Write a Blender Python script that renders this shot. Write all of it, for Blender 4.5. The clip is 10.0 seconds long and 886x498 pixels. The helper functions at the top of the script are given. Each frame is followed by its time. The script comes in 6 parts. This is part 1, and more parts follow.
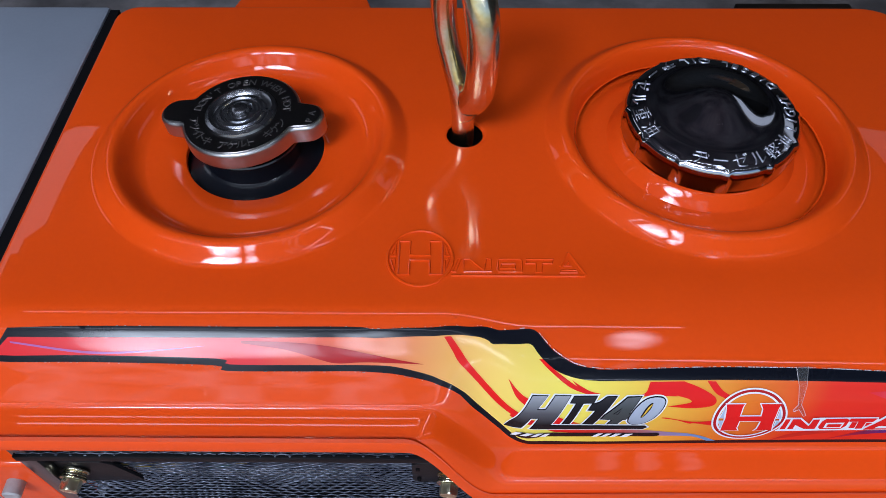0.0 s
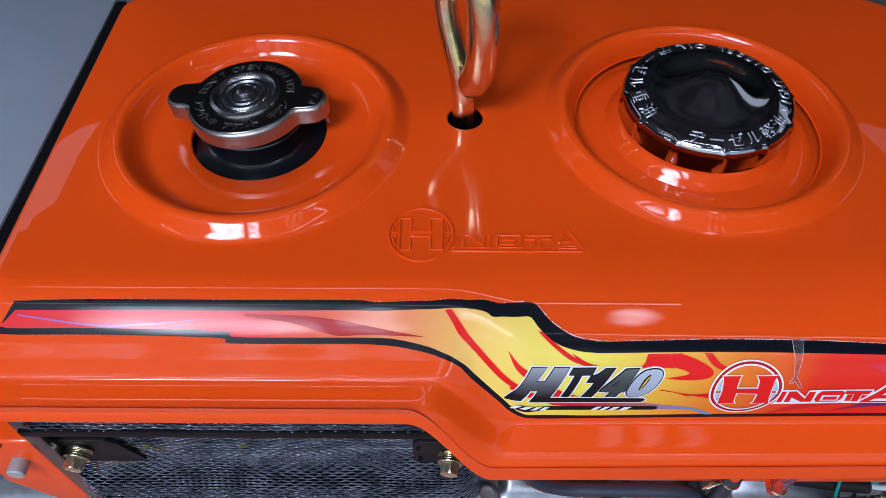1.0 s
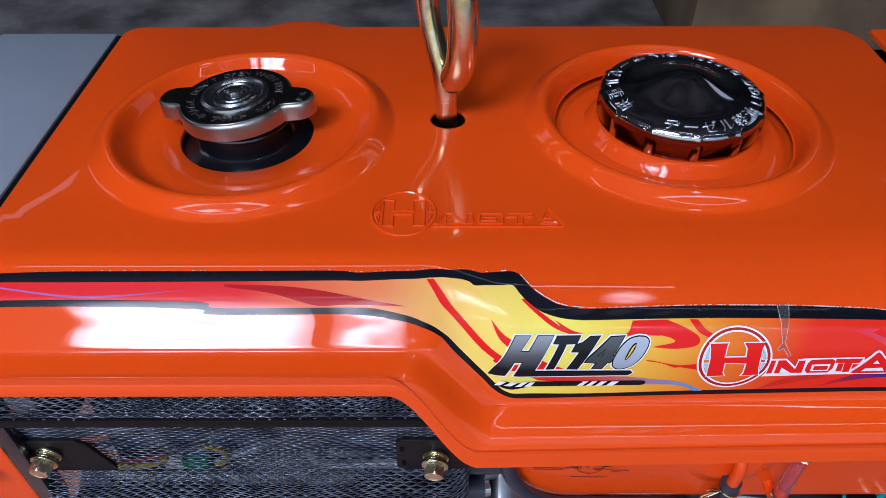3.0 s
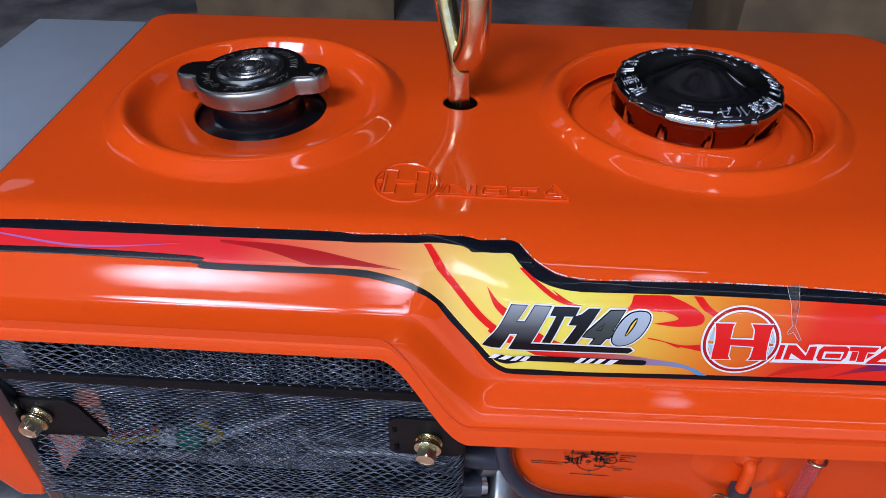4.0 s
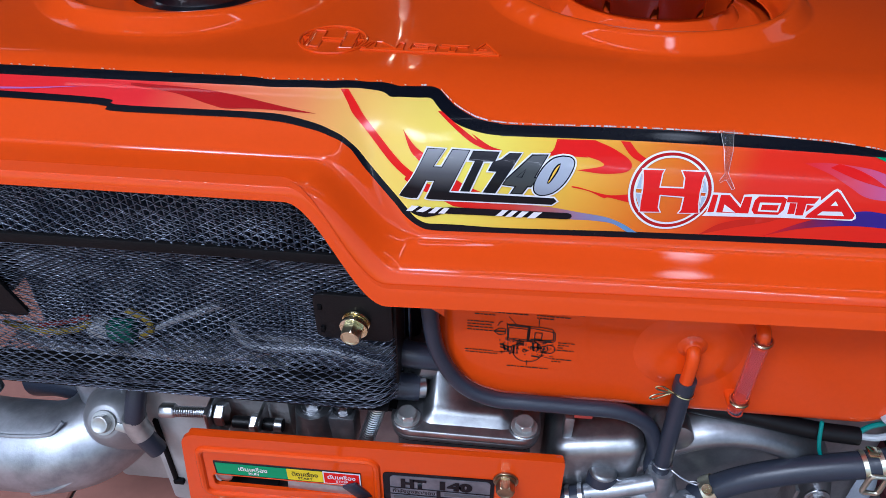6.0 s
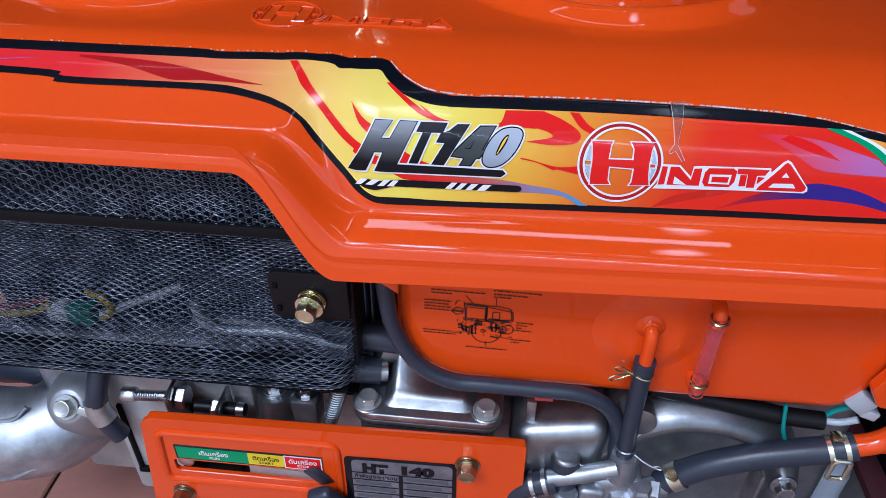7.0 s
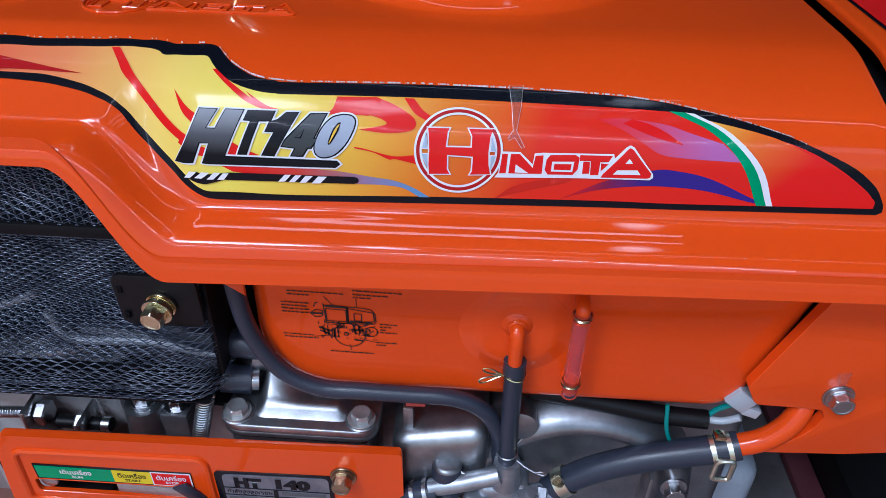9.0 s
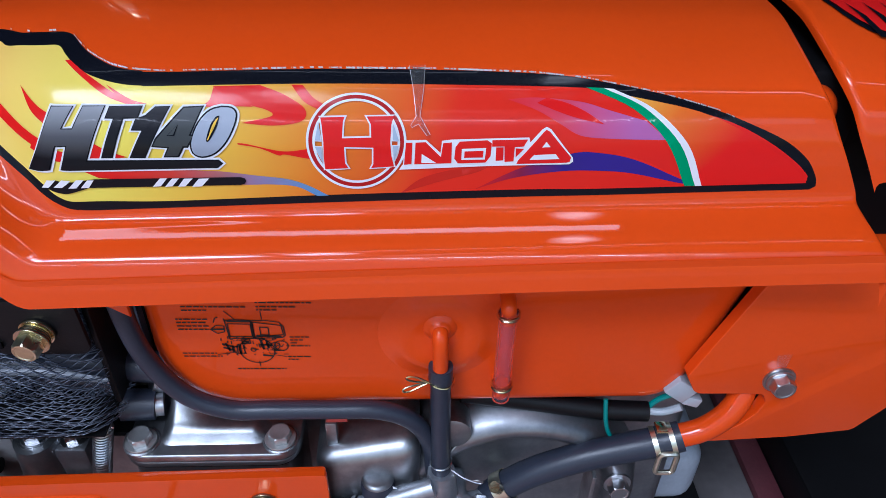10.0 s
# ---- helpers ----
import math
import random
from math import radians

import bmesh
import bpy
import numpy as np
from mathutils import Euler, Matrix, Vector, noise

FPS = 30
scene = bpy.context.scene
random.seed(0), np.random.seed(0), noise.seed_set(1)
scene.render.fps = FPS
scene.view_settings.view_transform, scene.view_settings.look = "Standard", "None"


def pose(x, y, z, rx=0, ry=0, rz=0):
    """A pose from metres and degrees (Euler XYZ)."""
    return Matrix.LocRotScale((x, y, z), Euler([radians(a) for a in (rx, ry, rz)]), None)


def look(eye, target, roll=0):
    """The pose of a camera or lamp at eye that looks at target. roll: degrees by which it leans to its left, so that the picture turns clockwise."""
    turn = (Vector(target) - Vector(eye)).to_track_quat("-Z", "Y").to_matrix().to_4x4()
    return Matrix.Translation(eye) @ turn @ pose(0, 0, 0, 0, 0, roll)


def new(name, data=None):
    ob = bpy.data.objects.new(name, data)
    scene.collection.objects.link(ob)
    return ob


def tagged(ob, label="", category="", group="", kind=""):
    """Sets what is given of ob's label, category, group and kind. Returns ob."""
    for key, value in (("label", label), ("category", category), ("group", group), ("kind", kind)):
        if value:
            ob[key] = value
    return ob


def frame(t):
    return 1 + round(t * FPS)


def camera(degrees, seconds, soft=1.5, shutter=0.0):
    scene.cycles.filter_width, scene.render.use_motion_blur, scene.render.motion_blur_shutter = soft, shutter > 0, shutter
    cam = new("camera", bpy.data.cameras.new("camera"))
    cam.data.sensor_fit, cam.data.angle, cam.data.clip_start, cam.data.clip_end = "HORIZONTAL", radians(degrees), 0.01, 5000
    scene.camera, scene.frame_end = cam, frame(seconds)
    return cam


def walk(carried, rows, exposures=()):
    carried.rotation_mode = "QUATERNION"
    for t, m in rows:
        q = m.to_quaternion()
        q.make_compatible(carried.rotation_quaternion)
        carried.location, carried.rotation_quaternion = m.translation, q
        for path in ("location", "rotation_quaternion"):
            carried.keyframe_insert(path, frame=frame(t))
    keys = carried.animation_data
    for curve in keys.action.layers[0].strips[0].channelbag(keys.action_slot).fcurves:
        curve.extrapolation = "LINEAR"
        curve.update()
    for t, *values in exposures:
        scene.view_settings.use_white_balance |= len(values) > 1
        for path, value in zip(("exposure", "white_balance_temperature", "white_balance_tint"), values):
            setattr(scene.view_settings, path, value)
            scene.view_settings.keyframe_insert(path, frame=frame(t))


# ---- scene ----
cam = camera(63.39, 10.0, soft=0.8)
PATH = [
    (0, (-0.0007, 0.0049, 0.9201), (-0.0095, 0.9163, -0.2712), -0.19),
    (0.5, (-0.0032, -0.0042, 0.9179), (-0.0110, 0.9153, -0.2672), -0.16),
    (1, (-0.0006, -0.0138, 0.9131), (-0.0109, 0.9180, -0.2623), -0.24),
    (1.5, (-0.0024, -0.0262, 0.9057), (-0.0133, 0.9345, -0.2462), -0.27),
    (2, (0.0031, -0.0345, 0.8951), (-0.0031, 0.9599, -0.2280), -0.11),
    (2.5, (0.0076, -0.0446, 0.8806), (-0.0042, 0.9942, -0.2014), -0.38),
    (2.7, (0.0060, -0.0539, 0.8760), (0.0074, 1.0121, -0.1793), -0.15),
    (3.8, (0.0161, -0.0844, 0.8362), (-0.0239, 1.0702, -0.1205), 0.55),
    (4, (0.0234, -0.0862, 0.8319), (-0.0449, 1.0743, -0.1161), 0.44),
    (4.5, (0.0292, -0.0881, 0.8088), (-0.0597, 1.0847, -0.1222), 0.35),
    (5, (0.0408, -0.0972, 0.7827), (-0.0612, 1.0753, -0.1472), 0.35),
    (5.5, (0.0554, -0.1104, 0.7687), (-0.0541, 1.0651, -0.1567), 0.45),
    (6, (0.0736, -0.1180, 0.7582), (-0.0313, 1.0637, -0.1597), 0.69),
    (7.5, (0.1089, -0.1219, 0.7393), (-0.0020, 1.0724, -0.1614), 0.86),
    (8, (0.1229, -0.1171, 0.7356), (0.0173, 1.0824, -0.1589), 0.93),
    (8.5, (0.1406, -0.1114, 0.7323), (0.0545, 1.0913, -0.1598), 1.34),
    (9, (0.1559, -0.1060, 0.7281), (0.1019, 1.1018, -0.1597), 1.42),
    (9.5, (0.1650, -0.0995, 0.7217), (0.1417, 1.1047, -0.1725), 1.45),
    (10, (0.1700, -0.0776, 0.7141), (0.2320, 1.1154, -0.1930), 1.39),
]
walk(cam, [(t, look(eye, target, roll)) for t, eye, target, roll in PATH],
     exposures=[(0, -0.34, 6100, 10), (2.5, -0.30, 6100, 10), (4.5, -0.28, 6100, 10), (6, -0.28, 6000, 10), (8, -0.33, 5850, 10), (10, -0.44, 5850, 10)])

# ---- world and light ----
world = bpy.data.worlds.new("sky")
scene.world = world
world.use_nodes = True
wn, wl = world.node_tree.nodes, world.node_tree.links
sky = wn.new("ShaderNodeTexSky")
sky.sky_type, sky.sun_disc = "NISHITA", False
sky.sun_elevation, sky.sun_rotation = radians(50), radians(200)
wl.new(sky.outputs[0], wn["Background"].inputs[0])
wn["Background"].inputs[1].default_value = 0.15

sun = new("sun", bpy.data.lights.new("sun", "SUN"))
sun.data.energy, sun.data.angle, sun.data.color = 1.5, radians(12), (1.0, 0.95, 0.88)
sun.matrix_world = look((0, -4, 6), (0.3, 1.0, 0))


def area_lamp(name, eye, target, w, h, watts, color, mottle=None, glow=None):
    """A rectangle of light. mottle: (scale, seed, low, high), an uneven brightness as of dirty sheets and things outside. glow: (from, to, peak), brightest in the middle, as a frosted sheet."""
    ob = new(name, bpy.data.lights.new(name, "AREA"))
    lamp = ob.data
    lamp.shape, lamp.size, lamp.size_y = "RECTANGLE", w, h
    lamp.energy, lamp.color = watts, color
    ob.matrix_world = look(eye, target)
    if mottle:
        lamp.use_nodes = True
        n, l = lamp.node_tree.nodes, lamp.node_tree.links
        co, ns, rg = n.new("ShaderNodeTexCoord"), n.new("ShaderNodeTexNoise"), n.new("ShaderNodeMapRange")
        sc = n.new("ShaderNodeVectorMath")
        sc.operation = "MULTIPLY_ADD"
        sc.inputs[1].default_value, sc.inputs[2].default_value = (w, h, 1), (mottle[1], mottle[1], 0)
        l.new(co.outputs["UV"], sc.inputs[0])
        l.new(sc.outputs[0], ns.inputs["Vector"])
        ns.inputs["Scale"].default_value, ns.inputs["Detail"].default_value = mottle[0], 4
        rg.inputs["From Min"].default_value, rg.inputs["From Max"].default_value = 0.42, 0.66
        rg.inputs["To Min"].default_value, rg.inputs["To Max"].default_value = mottle[2], mottle[3]
        l.new(ns.outputs["Fac"], rg.inputs["Value"])
        strength = rg.outputs[0]
        if glow:
            far, fall, mul = n.new("ShaderNodeVectorMath"), n.new("ShaderNodeMapRange"), n.new("ShaderNodeMath")
            far.operation, mul.operation, fall.interpolation_type = "DISTANCE", "MULTIPLY", "SMOOTHSTEP"
            far.inputs[1].default_value = (0.5, 0.5, 0)
            l.new(co.outputs["UV"], far.inputs[0])
            fall.inputs["From Min"].default_value, fall.inputs["From Max"].default_value = glow[:2]
            fall.inputs["To Min"].default_value, fall.inputs["To Max"].default_value = glow[2], 0.0
            l.new(far.outputs["Value"], fall.inputs["Value"])
            l.new(fall.outputs[0], mul.inputs[0])
            l.new(strength, mul.inputs[1])
            strength = mul.outputs[0]
        l.new(strength, n["Emission"].inputs["Strength"])
    return ob


# daylight through the shop front behind the camera and the roof lights, and long tube lamps
COOL = (0.78, 0.85, 1.0)
for x, w, watts in ((-1.05, 0.42, 0.6), (-0.45, 0.62, 0.9), (0.28, 0.62, 0.8), (0.95, 0.52, 0.7), (1.65, 0.60, 0.6)):
    area_lamp("daylight_in_shop_front", (x, -2.3, 2.0), (x * 0.6, 0.16, 0.59), w, 0.32, watts, COOL)
# roof lights: (x from, x to, y from, y to, watts, mottle)
PANES = [(-1.66, -0.58, -2.10, -1.12, 185, (1.8, 1.7, 0.45, 1.3)), (-0.50, -0.16, -2.05, -1.10, 24, (4.0, 2.2, 0.35, 1.6)), (0.59, 0.82, -0.62, 0.06, 4.5, (3.0, 7.1, 0.6, 1.4)),
         (0.52, 0.66, -1.75, -1.00, 0.35, (3.0, 9.4, 0.5, 1.5)), (0.70, 0.84, -1.75, -1.00, 0.4, (3.0, 3.3, 0.5, 1.5)), (0.88, 1.02, -1.75, -1.00, 0.35, (3.0, 6.4, 0.5, 1.5))]
for x0, x1, y0, y1, watts, mottle in PANES:
    area_lamp("roof_light", ((x0 + x1) / 2, (y0 + y1) / 2, 2.96), ((x0 + x1) / 2, (y0 + y1) / 2, 0), x1 - x0, y1 - y0, watts, COOL, mottle, (0.1, 0.55, 2.0) if watts < 12 else (0.22, 0.66, 1.25))
area_lamp("roof_light", (-0.80, -2.75, 2.96), (-0.80, -2.75, 0), 3.2, 0.8, 13, COOL, (2.6, 3.1, 0.06, 2.0))
area_lamp("tube_lamp", (-1.2, -2.26, 2.07), (-1.2, 0.16, 0.59), 5.4, 0.03, 24, COOL)
area_lamp("tube_lamp", (-0.35, 0.14, 2.88), (-0.35, 0.14, 0), 2.4, 0.03, 2.4, COOL)
area_lamp("tube_lamp", (-0.40, -0.95, 2.88), (-0.40, -0.95, 0), 6.0, 0.035, 9.0, COOL)
# Two unseen fill lamps, added to brighten the deck from behind.
for x, watts in ((-3.2, 9), (3.5, 5)):
    area_lamp("tube_lamp", (x, 2.3, 2.86), (x, 2.3, 0), 1.1, 2.1, watts, COOL)

# ---- building helpers ----
def link_mesh(name, bm, material, smooth=True):
    me = bpy.data.meshes.new(name)
    bm.normal_update()
    bm.to_mesh(me)
    bm.free()
    if material:
        me.materials.append(material)
    if smooth:
        me.shade_smooth()
    return new(name, me)


def part(name, bm, material, parent, label="", smooth=True, sharp=35):
    ob = link_mesh(name, bm, material, smooth)
    if smooth and sharp:
        ob.data.set_sharp_from_angle(angle=radians(sharp))
    if parent:
        ob.parent = parent
        ob.matrix_parent_inverse = parent.matrix_world.inverted()
    if label:
        tagged(ob, label)
    return ob


def thing(name, place, label, category, group="", kind=""):
    ob = new(name)
    ob.location = place
    ob.empty_display_size = 0.02
    bpy.context.view_layer.update()
    ob.matrix_world = Matrix.Translation(place)
    return tagged(ob, label, category, group, kind)


def moved(bm, m):
    bmesh.ops.transform(bm, matrix=m, verts=bm.verts)
    return bm


def join(*bms):
    out = bmesh.new()
    for b in bms:
        me = bpy.data.meshes.new("tmp")
        b.to_mesh(me)
        b.free()
        out.from_mesh(me)
        bpy.data.meshes.remove(me)
    return out


def box(x0, x1, y0, y1, z0, z1, bevel=0.0, segs=2):
    bm = bmesh.new()
    bmesh.ops.create_cube(bm, size=1.0)
    for v in bm.verts:
        v.co = Vector(((x0 + x1) / 2 + v.co.x * (x1 - x0), (y0 + y1) / 2 + v.co.y * (y1 - y0), (z0 + z1) / 2 + v.co.z * (z1 - z0)))
    if bevel:
        bmesh.ops.bevel(bm, geom=bm.edges[:], offset=bevel, segments=segs, profile=0.5, affect="EDGES")
    return bm


def lathe(profile, segs=48, wobble=None):
    """Turns (r, z) points round the z axis; wobble(angle, r, z) may change the radius."""
    bm = bmesh.new()
    rings = []
    for r, z in profile:
        if r < 1e-6:
            rings.append([bm.verts.new((0, 0, z))])
            continue
        ring = []
        for i in range(segs):
            a = 2 * math.pi * i / segs
            rr = wobble(a, r, z) if wobble else r
            ring.append(bm.verts.new((rr * math.cos(a), rr * math.sin(a), z)))
        rings.append(ring)
    for a, b in zip(rings, rings[1:]):
        for i in range(segs):
            j = (i + 1) % segs
            if len(a) == 1 and len(b) == 1:
                continue
            if len(a) == 1:
                bm.faces.new((a[0], b[i], b[j]))
            elif len(b) == 1:
                bm.faces.new((a[i], b[0], a[j]))
            else:
                bm.faces.new((a[i], b[i], b[j], a[j]))
    bmesh.ops.recalc_face_normals(bm, faces=bm.faces)
    return bm


def curve_points(points, steps=6):
    """Smooth way through the given points."""
    p = [Vector(q) for q in points]
    p = [2 * p[0] - p[1]] + p + [2 * p[-1] - p[-2]]
    out = []
    for a, b, c, d in zip(p, p[1:], p[2:], p[3:]):
        for i in range(steps):
            t = i / steps
            out.append(0.5 * (2 * b + (c - a) * t + (2 * a - 5 * b + 4 * c - d) * t * t + (3 * b - a - 3 * c + d) * t ** 3))
    out.append(p[-2])
    return out


def tube(points, radius, segs=12, steps=6, smooth=True, caps=True):
    """A round bar or hose along points; radius is a number or a function of the way along, 0 to 1."""
    way = curve_points(points, steps) if smooth else [Vector(q) for q in points]
    bm = bmesh.new()
    rings = []
    n = None
    for i, p in enumerate(way):
        d = (way[min(i + 1, len(way) - 1)] - way[max(i - 1, 0)]).normalized()
        if n is None:
            n = d.orthogonal().normalized()
        n = (n - d * n.dot(d)).normalized()
        b = d.cross(n)
        r = radius(i / (len(way) - 1)) if callable(radius) else radius
        rings.append([bm.verts.new(p + (n * math.cos(2 * math.pi * k / segs) + b * math.sin(2 * math.pi * k / segs)) * r) for k in range(segs)])
    for a, b in zip(rings, rings[1:]):
        for k in range(segs):
            j = (k + 1) % segs
            bm.faces.new((a[k], a[j], b[j], b[k]))
    if caps:
        bm.faces.new(list(reversed(rings[0])))
        bm.faces.new(rings[-1])
    bmesh.ops.recalc_face_normals(bm, faces=bm.faces)
    return bm


def rounded(points, radii, segs=6):
    """A closed outline with its corners rounded off."""
    out = []
    n = len(points)
    for i in range(n):
        p, a, b = Vector(points[i]), Vector(points[i - 1]), Vector(points[(i + 1) % n])
        r = radii[i] if isinstance(radii, (list, tuple)) else radii
        if r <= 0:
            out.append(p)
            continue
        u, v = (a - p).normalized(), (b - p).normalized()
        half = u.angle(v) / 2
        t = min(r / math.tan(half), (a - p).length * 0.49, (b - p).length * 0.49)
        rr = t * math.tan(half)
        c = p + (u + v).normalized() * (rr / math.sin(half))
        s, e = p + u * t - c, p + v * t - c
        ang = s.angle_signed(e)
        for k in range(segs + 1):
            w = -ang * k / segs
            out.append(c + Vector((s.x * math.cos(w) - s.y * math.sin(w), s.x * math.sin(w) + s.y * math.cos(w))))
    return out


def plate(outline, y0, y1, bevel=0.0, segs=2):
    """An outline in x and z, as thick as from y0 (front) to y1."""
    bm = bmesh.new()
    f = bm.faces.new([bm.verts.new((p[0], y0, p[1])) for p in outline])
    ext = bmesh.ops.extrude_face_region(bm, geom=[f])
    for v in ext["geom"]:
        if isinstance(v, bmesh.types.BMVert):
            v.co.y = y1
    bmesh.ops.recalc_face_normals(bm, faces=bm.faces)
    if bevel:
        rim = [e for e in bm.edges if abs(e.verts[0].co.y - y0) < 1e-6 and abs(e.verts[1].co.y - y0) < 1e-6]
        bmesh.ops.bevel(bm, geom=rim, offset=bevel, segments=segs, profile=0.5, affect="EDGES", clamp_overlap=True)
    return bm


def slab(outline, z0, z1, bevel=0.0, segs=2):
    """An outline in x and y, from z0 up to z1, its upper rim rounded."""
    bm = plate([(p[0], p[1]) for p in outline], -z1, -z0, bevel, segs)
    for v in bm.verts:
        v.co = Vector((v.co.x, v.co.z, -v.co.y))
    bmesh.ops.recalc_face_normals(bm, faces=bm.faces)
    return bm


def circle(cx, cy, r, n=24, a0=0.0):
    return [(cx + r * math.cos(a0 + 2 * math.pi * i / n), cy + r * math.sin(a0 + 2 * math.pi * i / n)) for i in range(n)]




def hex_bolt(place, r, axis, material, washer=None, name="hex_bolt", label="", parent=None, turn=10, height=None, washers=2):
    """A hexagon bolt head with a dished top, on washers. axis: the matrix that turns up into its way out."""
    h = height or r * 1.15
    bm = lathe([(r * 0.62, 0), (r, 0), (r, h * 0.84), (r * 0.87, h * 0.98), (r * 0.82, h), (r * 0.72, h), (r * 0.66, h * 0.96), (0, h * 0.96)], 60,
               lambda a, rr, z: rr if z > h * 0.9 else rr * 0.866 / max(math.cos((a % (math.pi / 3)) - math.pi / 6), 0.867))
    m = Matrix.Translation(place) @ axis @ pose(0, 0, 0.0016 * washers, 0, 0, turn)
    head = part(name, moved(bm, m), material, parent, label, sharp=30)
    for i in range(washers):
        rr = r * (1.30, 1.10, 1.20)[i % 3]
        w = lathe([(r * 0.4, 0), (rr, 0), (rr + 0.0002, 0.0003), (rr + 0.0002, 0.0012), (rr, 0.0015), (r * 0.4, 0.0015)], 32)
        part("washer", moved(w, Matrix.Translation(place) @ axis @ pose(0, 0, 0.0016 * i)), washer or material, head)
    return head

# ---- materials ----
def material(name, base, rough=0.4, metal=0.0, coat=0.0, coat_rough=0.05, spread=0.06, grain=400.0, bump=0.0, bump_scale=900.0,
             tint=None, big=25.0, rough_spread=0.1, transmission=0.0, specular=0.5):
    """A surface with colour that wanders at two scales, uneven gloss and fine relief. tint: a second colour mixed in by large stains."""
    m = bpy.data.materials.new(name)
    m.use_nodes = True
    n, l = m.node_tree.nodes, m.node_tree.links
    p = n["Principled BSDF"]
    co = n.new("ShaderNodeTexCoord")
    fine, large = n.new("ShaderNodeTexNoise"), n.new("ShaderNodeTexNoise")
    fine.inputs["Scale"].default_value, fine.inputs["Detail"].default_value = grain, 6
    large.inputs["Scale"].default_value, large.inputs["Detail"].default_value = big, 5
    for t in (fine, large):
        l.new(co.outputs["Object"], t.inputs["Vector"])
    ramp = n.new("ShaderNodeMapRange")
    ramp.inputs["From Min"].default_value, ramp.inputs["From Max"].default_value = 0.35, 0.65
    l.new(large.outputs["Fac"], ramp.inputs["Value"])
    mix = n.new("ShaderNodeMix")
    mix.data_type = "RGBA"
    mix.inputs[6].default_value = (*base, 1)
    mix.inputs[7].default_value = (*(tint or [c * (1 - spread) for c in base]), 1)
    l.new(ramp.outputs[0], mix.inputs[0])
    hsv = n.new("ShaderNodeHueSaturation")
    val = n.new("ShaderNodeMapRange")
    val.inputs["To Min"].default_value, val.inputs["To Max"].default_value = 1 - spread, 1 + spread
    l.new(fine.outputs["Fac"], val.inputs["Value"])
    l.new(val.outputs[0], hsv.inputs["Value"])
    l.new(mix.outputs[2], hsv.inputs["Color"])
    l.new(hsv.outputs[0], p.inputs["Base Color"])
    rr = n.new("ShaderNodeMapRange")
    rr.inputs["To Min"].default_value, rr.inputs["To Max"].default_value = rough * (1 - rough_spread), rough * (1 + rough_spread)
    l.new(large.outputs["Fac"], rr.inputs["Value"])
    l.new(rr.outputs[0], p.inputs["Roughness"])
    p.inputs["Metallic"].default_value = metal
    p.inputs["Specular IOR Level"].default_value = specular
    p.inputs["Coat Weight"].default_value, p.inputs["Coat Roughness"].default_value = coat, coat_rough
    p.inputs["Transmission Weight"].default_value = transmission
    if bump:
        t = n.new("ShaderNodeTexNoise")
        t.inputs["Scale"].default_value, t.inputs["Detail"].default_value = bump_scale, 3
        l.new(co.outputs["Object"], t.inputs["Vector"])
        b = n.new("ShaderNodeBump")
        b.inputs["Strength"].default_value, b.inputs["Distance"].default_value = bump, 0.001
        l.new(t.outputs["Fac"], b.inputs["Height"])
        l.new(b.outputs[0], p.inputs["Normal"])
        if coat:
            l.new(b.outputs[0], p.inputs["Coat Normal"])
    return m


ORANGE = material("orange_enamel", (0.80, 0.072, 0.0042), 0.38, coat=0.8, coat_rough=0.025, spread=0.03, bump=0.006, bump_scale=160, specular=0.05, big=8, tint=(0.76, 0.068, 0.0035))
ORANGE_DULL = material("orange_enamel_thin", (0.82, 0.073, 0.0045), 0.42, coat=0.7, coat_rough=0.035, spread=0.04, bump=0.02, bump_scale=200, specular=0.05, big=14)
BLACK = material("black_enamel", (0.003, 0.004, 0.007), 0.3, coat=0.9, coat_rough=0.03, spread=0.2, bump=0.05, bump_scale=500)
BLACK_MATT = material("black_satin_paint", (0.005, 0.005, 0.006), 0.45, spread=0.25, bump=0.1, specular=0.25)
# Near-black for black parts, and for gaps whose shade is painted in.
DARK = material("black_and_shade", (0.003, 0.003, 0.004), 0.7, spread=0.3, specular=0.12)
RUBBER = material("grey_black_rubber", (0.029, 0.036, 0.055), 0.36, spread=0.15, bump=0.12, bump_scale=700)
CHROME = material("chrome_plate", (0.54, 0.545, 0.59), 0.06, metal=1.0, spread=0.03, rough_spread=0.4)
BOLT_ZINC = material("zinc_bolt", (0.90, 0.85, 0.64), 0.28, metal=1.0, spread=0.12, tint=(0.80, 0.75, 0.48), big=150, rough_spread=0.3, bump=0.06, bump_scale=500)
STEEL = material("bright_steel", (0.58, 0.59, 0.61), 0.3, metal=1.0, spread=0.08, rough_spread=0.3, bump=0.04)
ZINC = material("yellow_zinc_plate", (0.80, 0.74, 0.56), 0.20, metal=1.0, spread=0.12, tint=(0.70, 0.58, 0.30), big=120, rough_spread=0.3, bump=0.06, bump_scale=500)
CAST = material("cast_aluminium", (0.39, 0.405, 0.42), 0.40, metal=0.95, spread=0.14, tint=(0.24, 0.25, 0.265), big=60, bump=0.06, bump_scale=900)
BRONZE_BOLT = material("bronze_bolt", (0.48, 0.40, 0.26), 0.34, metal=1.0, spread=0.15, tint=(0.30, 0.25, 0.18), big=150, rough_spread=0.3, bump=0.06, bump_scale=500)
BRIGHT_BOLT = material("plated_bolt", (0.52, 0.53, 0.52), 0.34, metal=0.75, spread=0.12, tint=(0.45, 0.46, 0.46), big=150, rough_spread=0.3, bump=0.06, bump_scale=500)
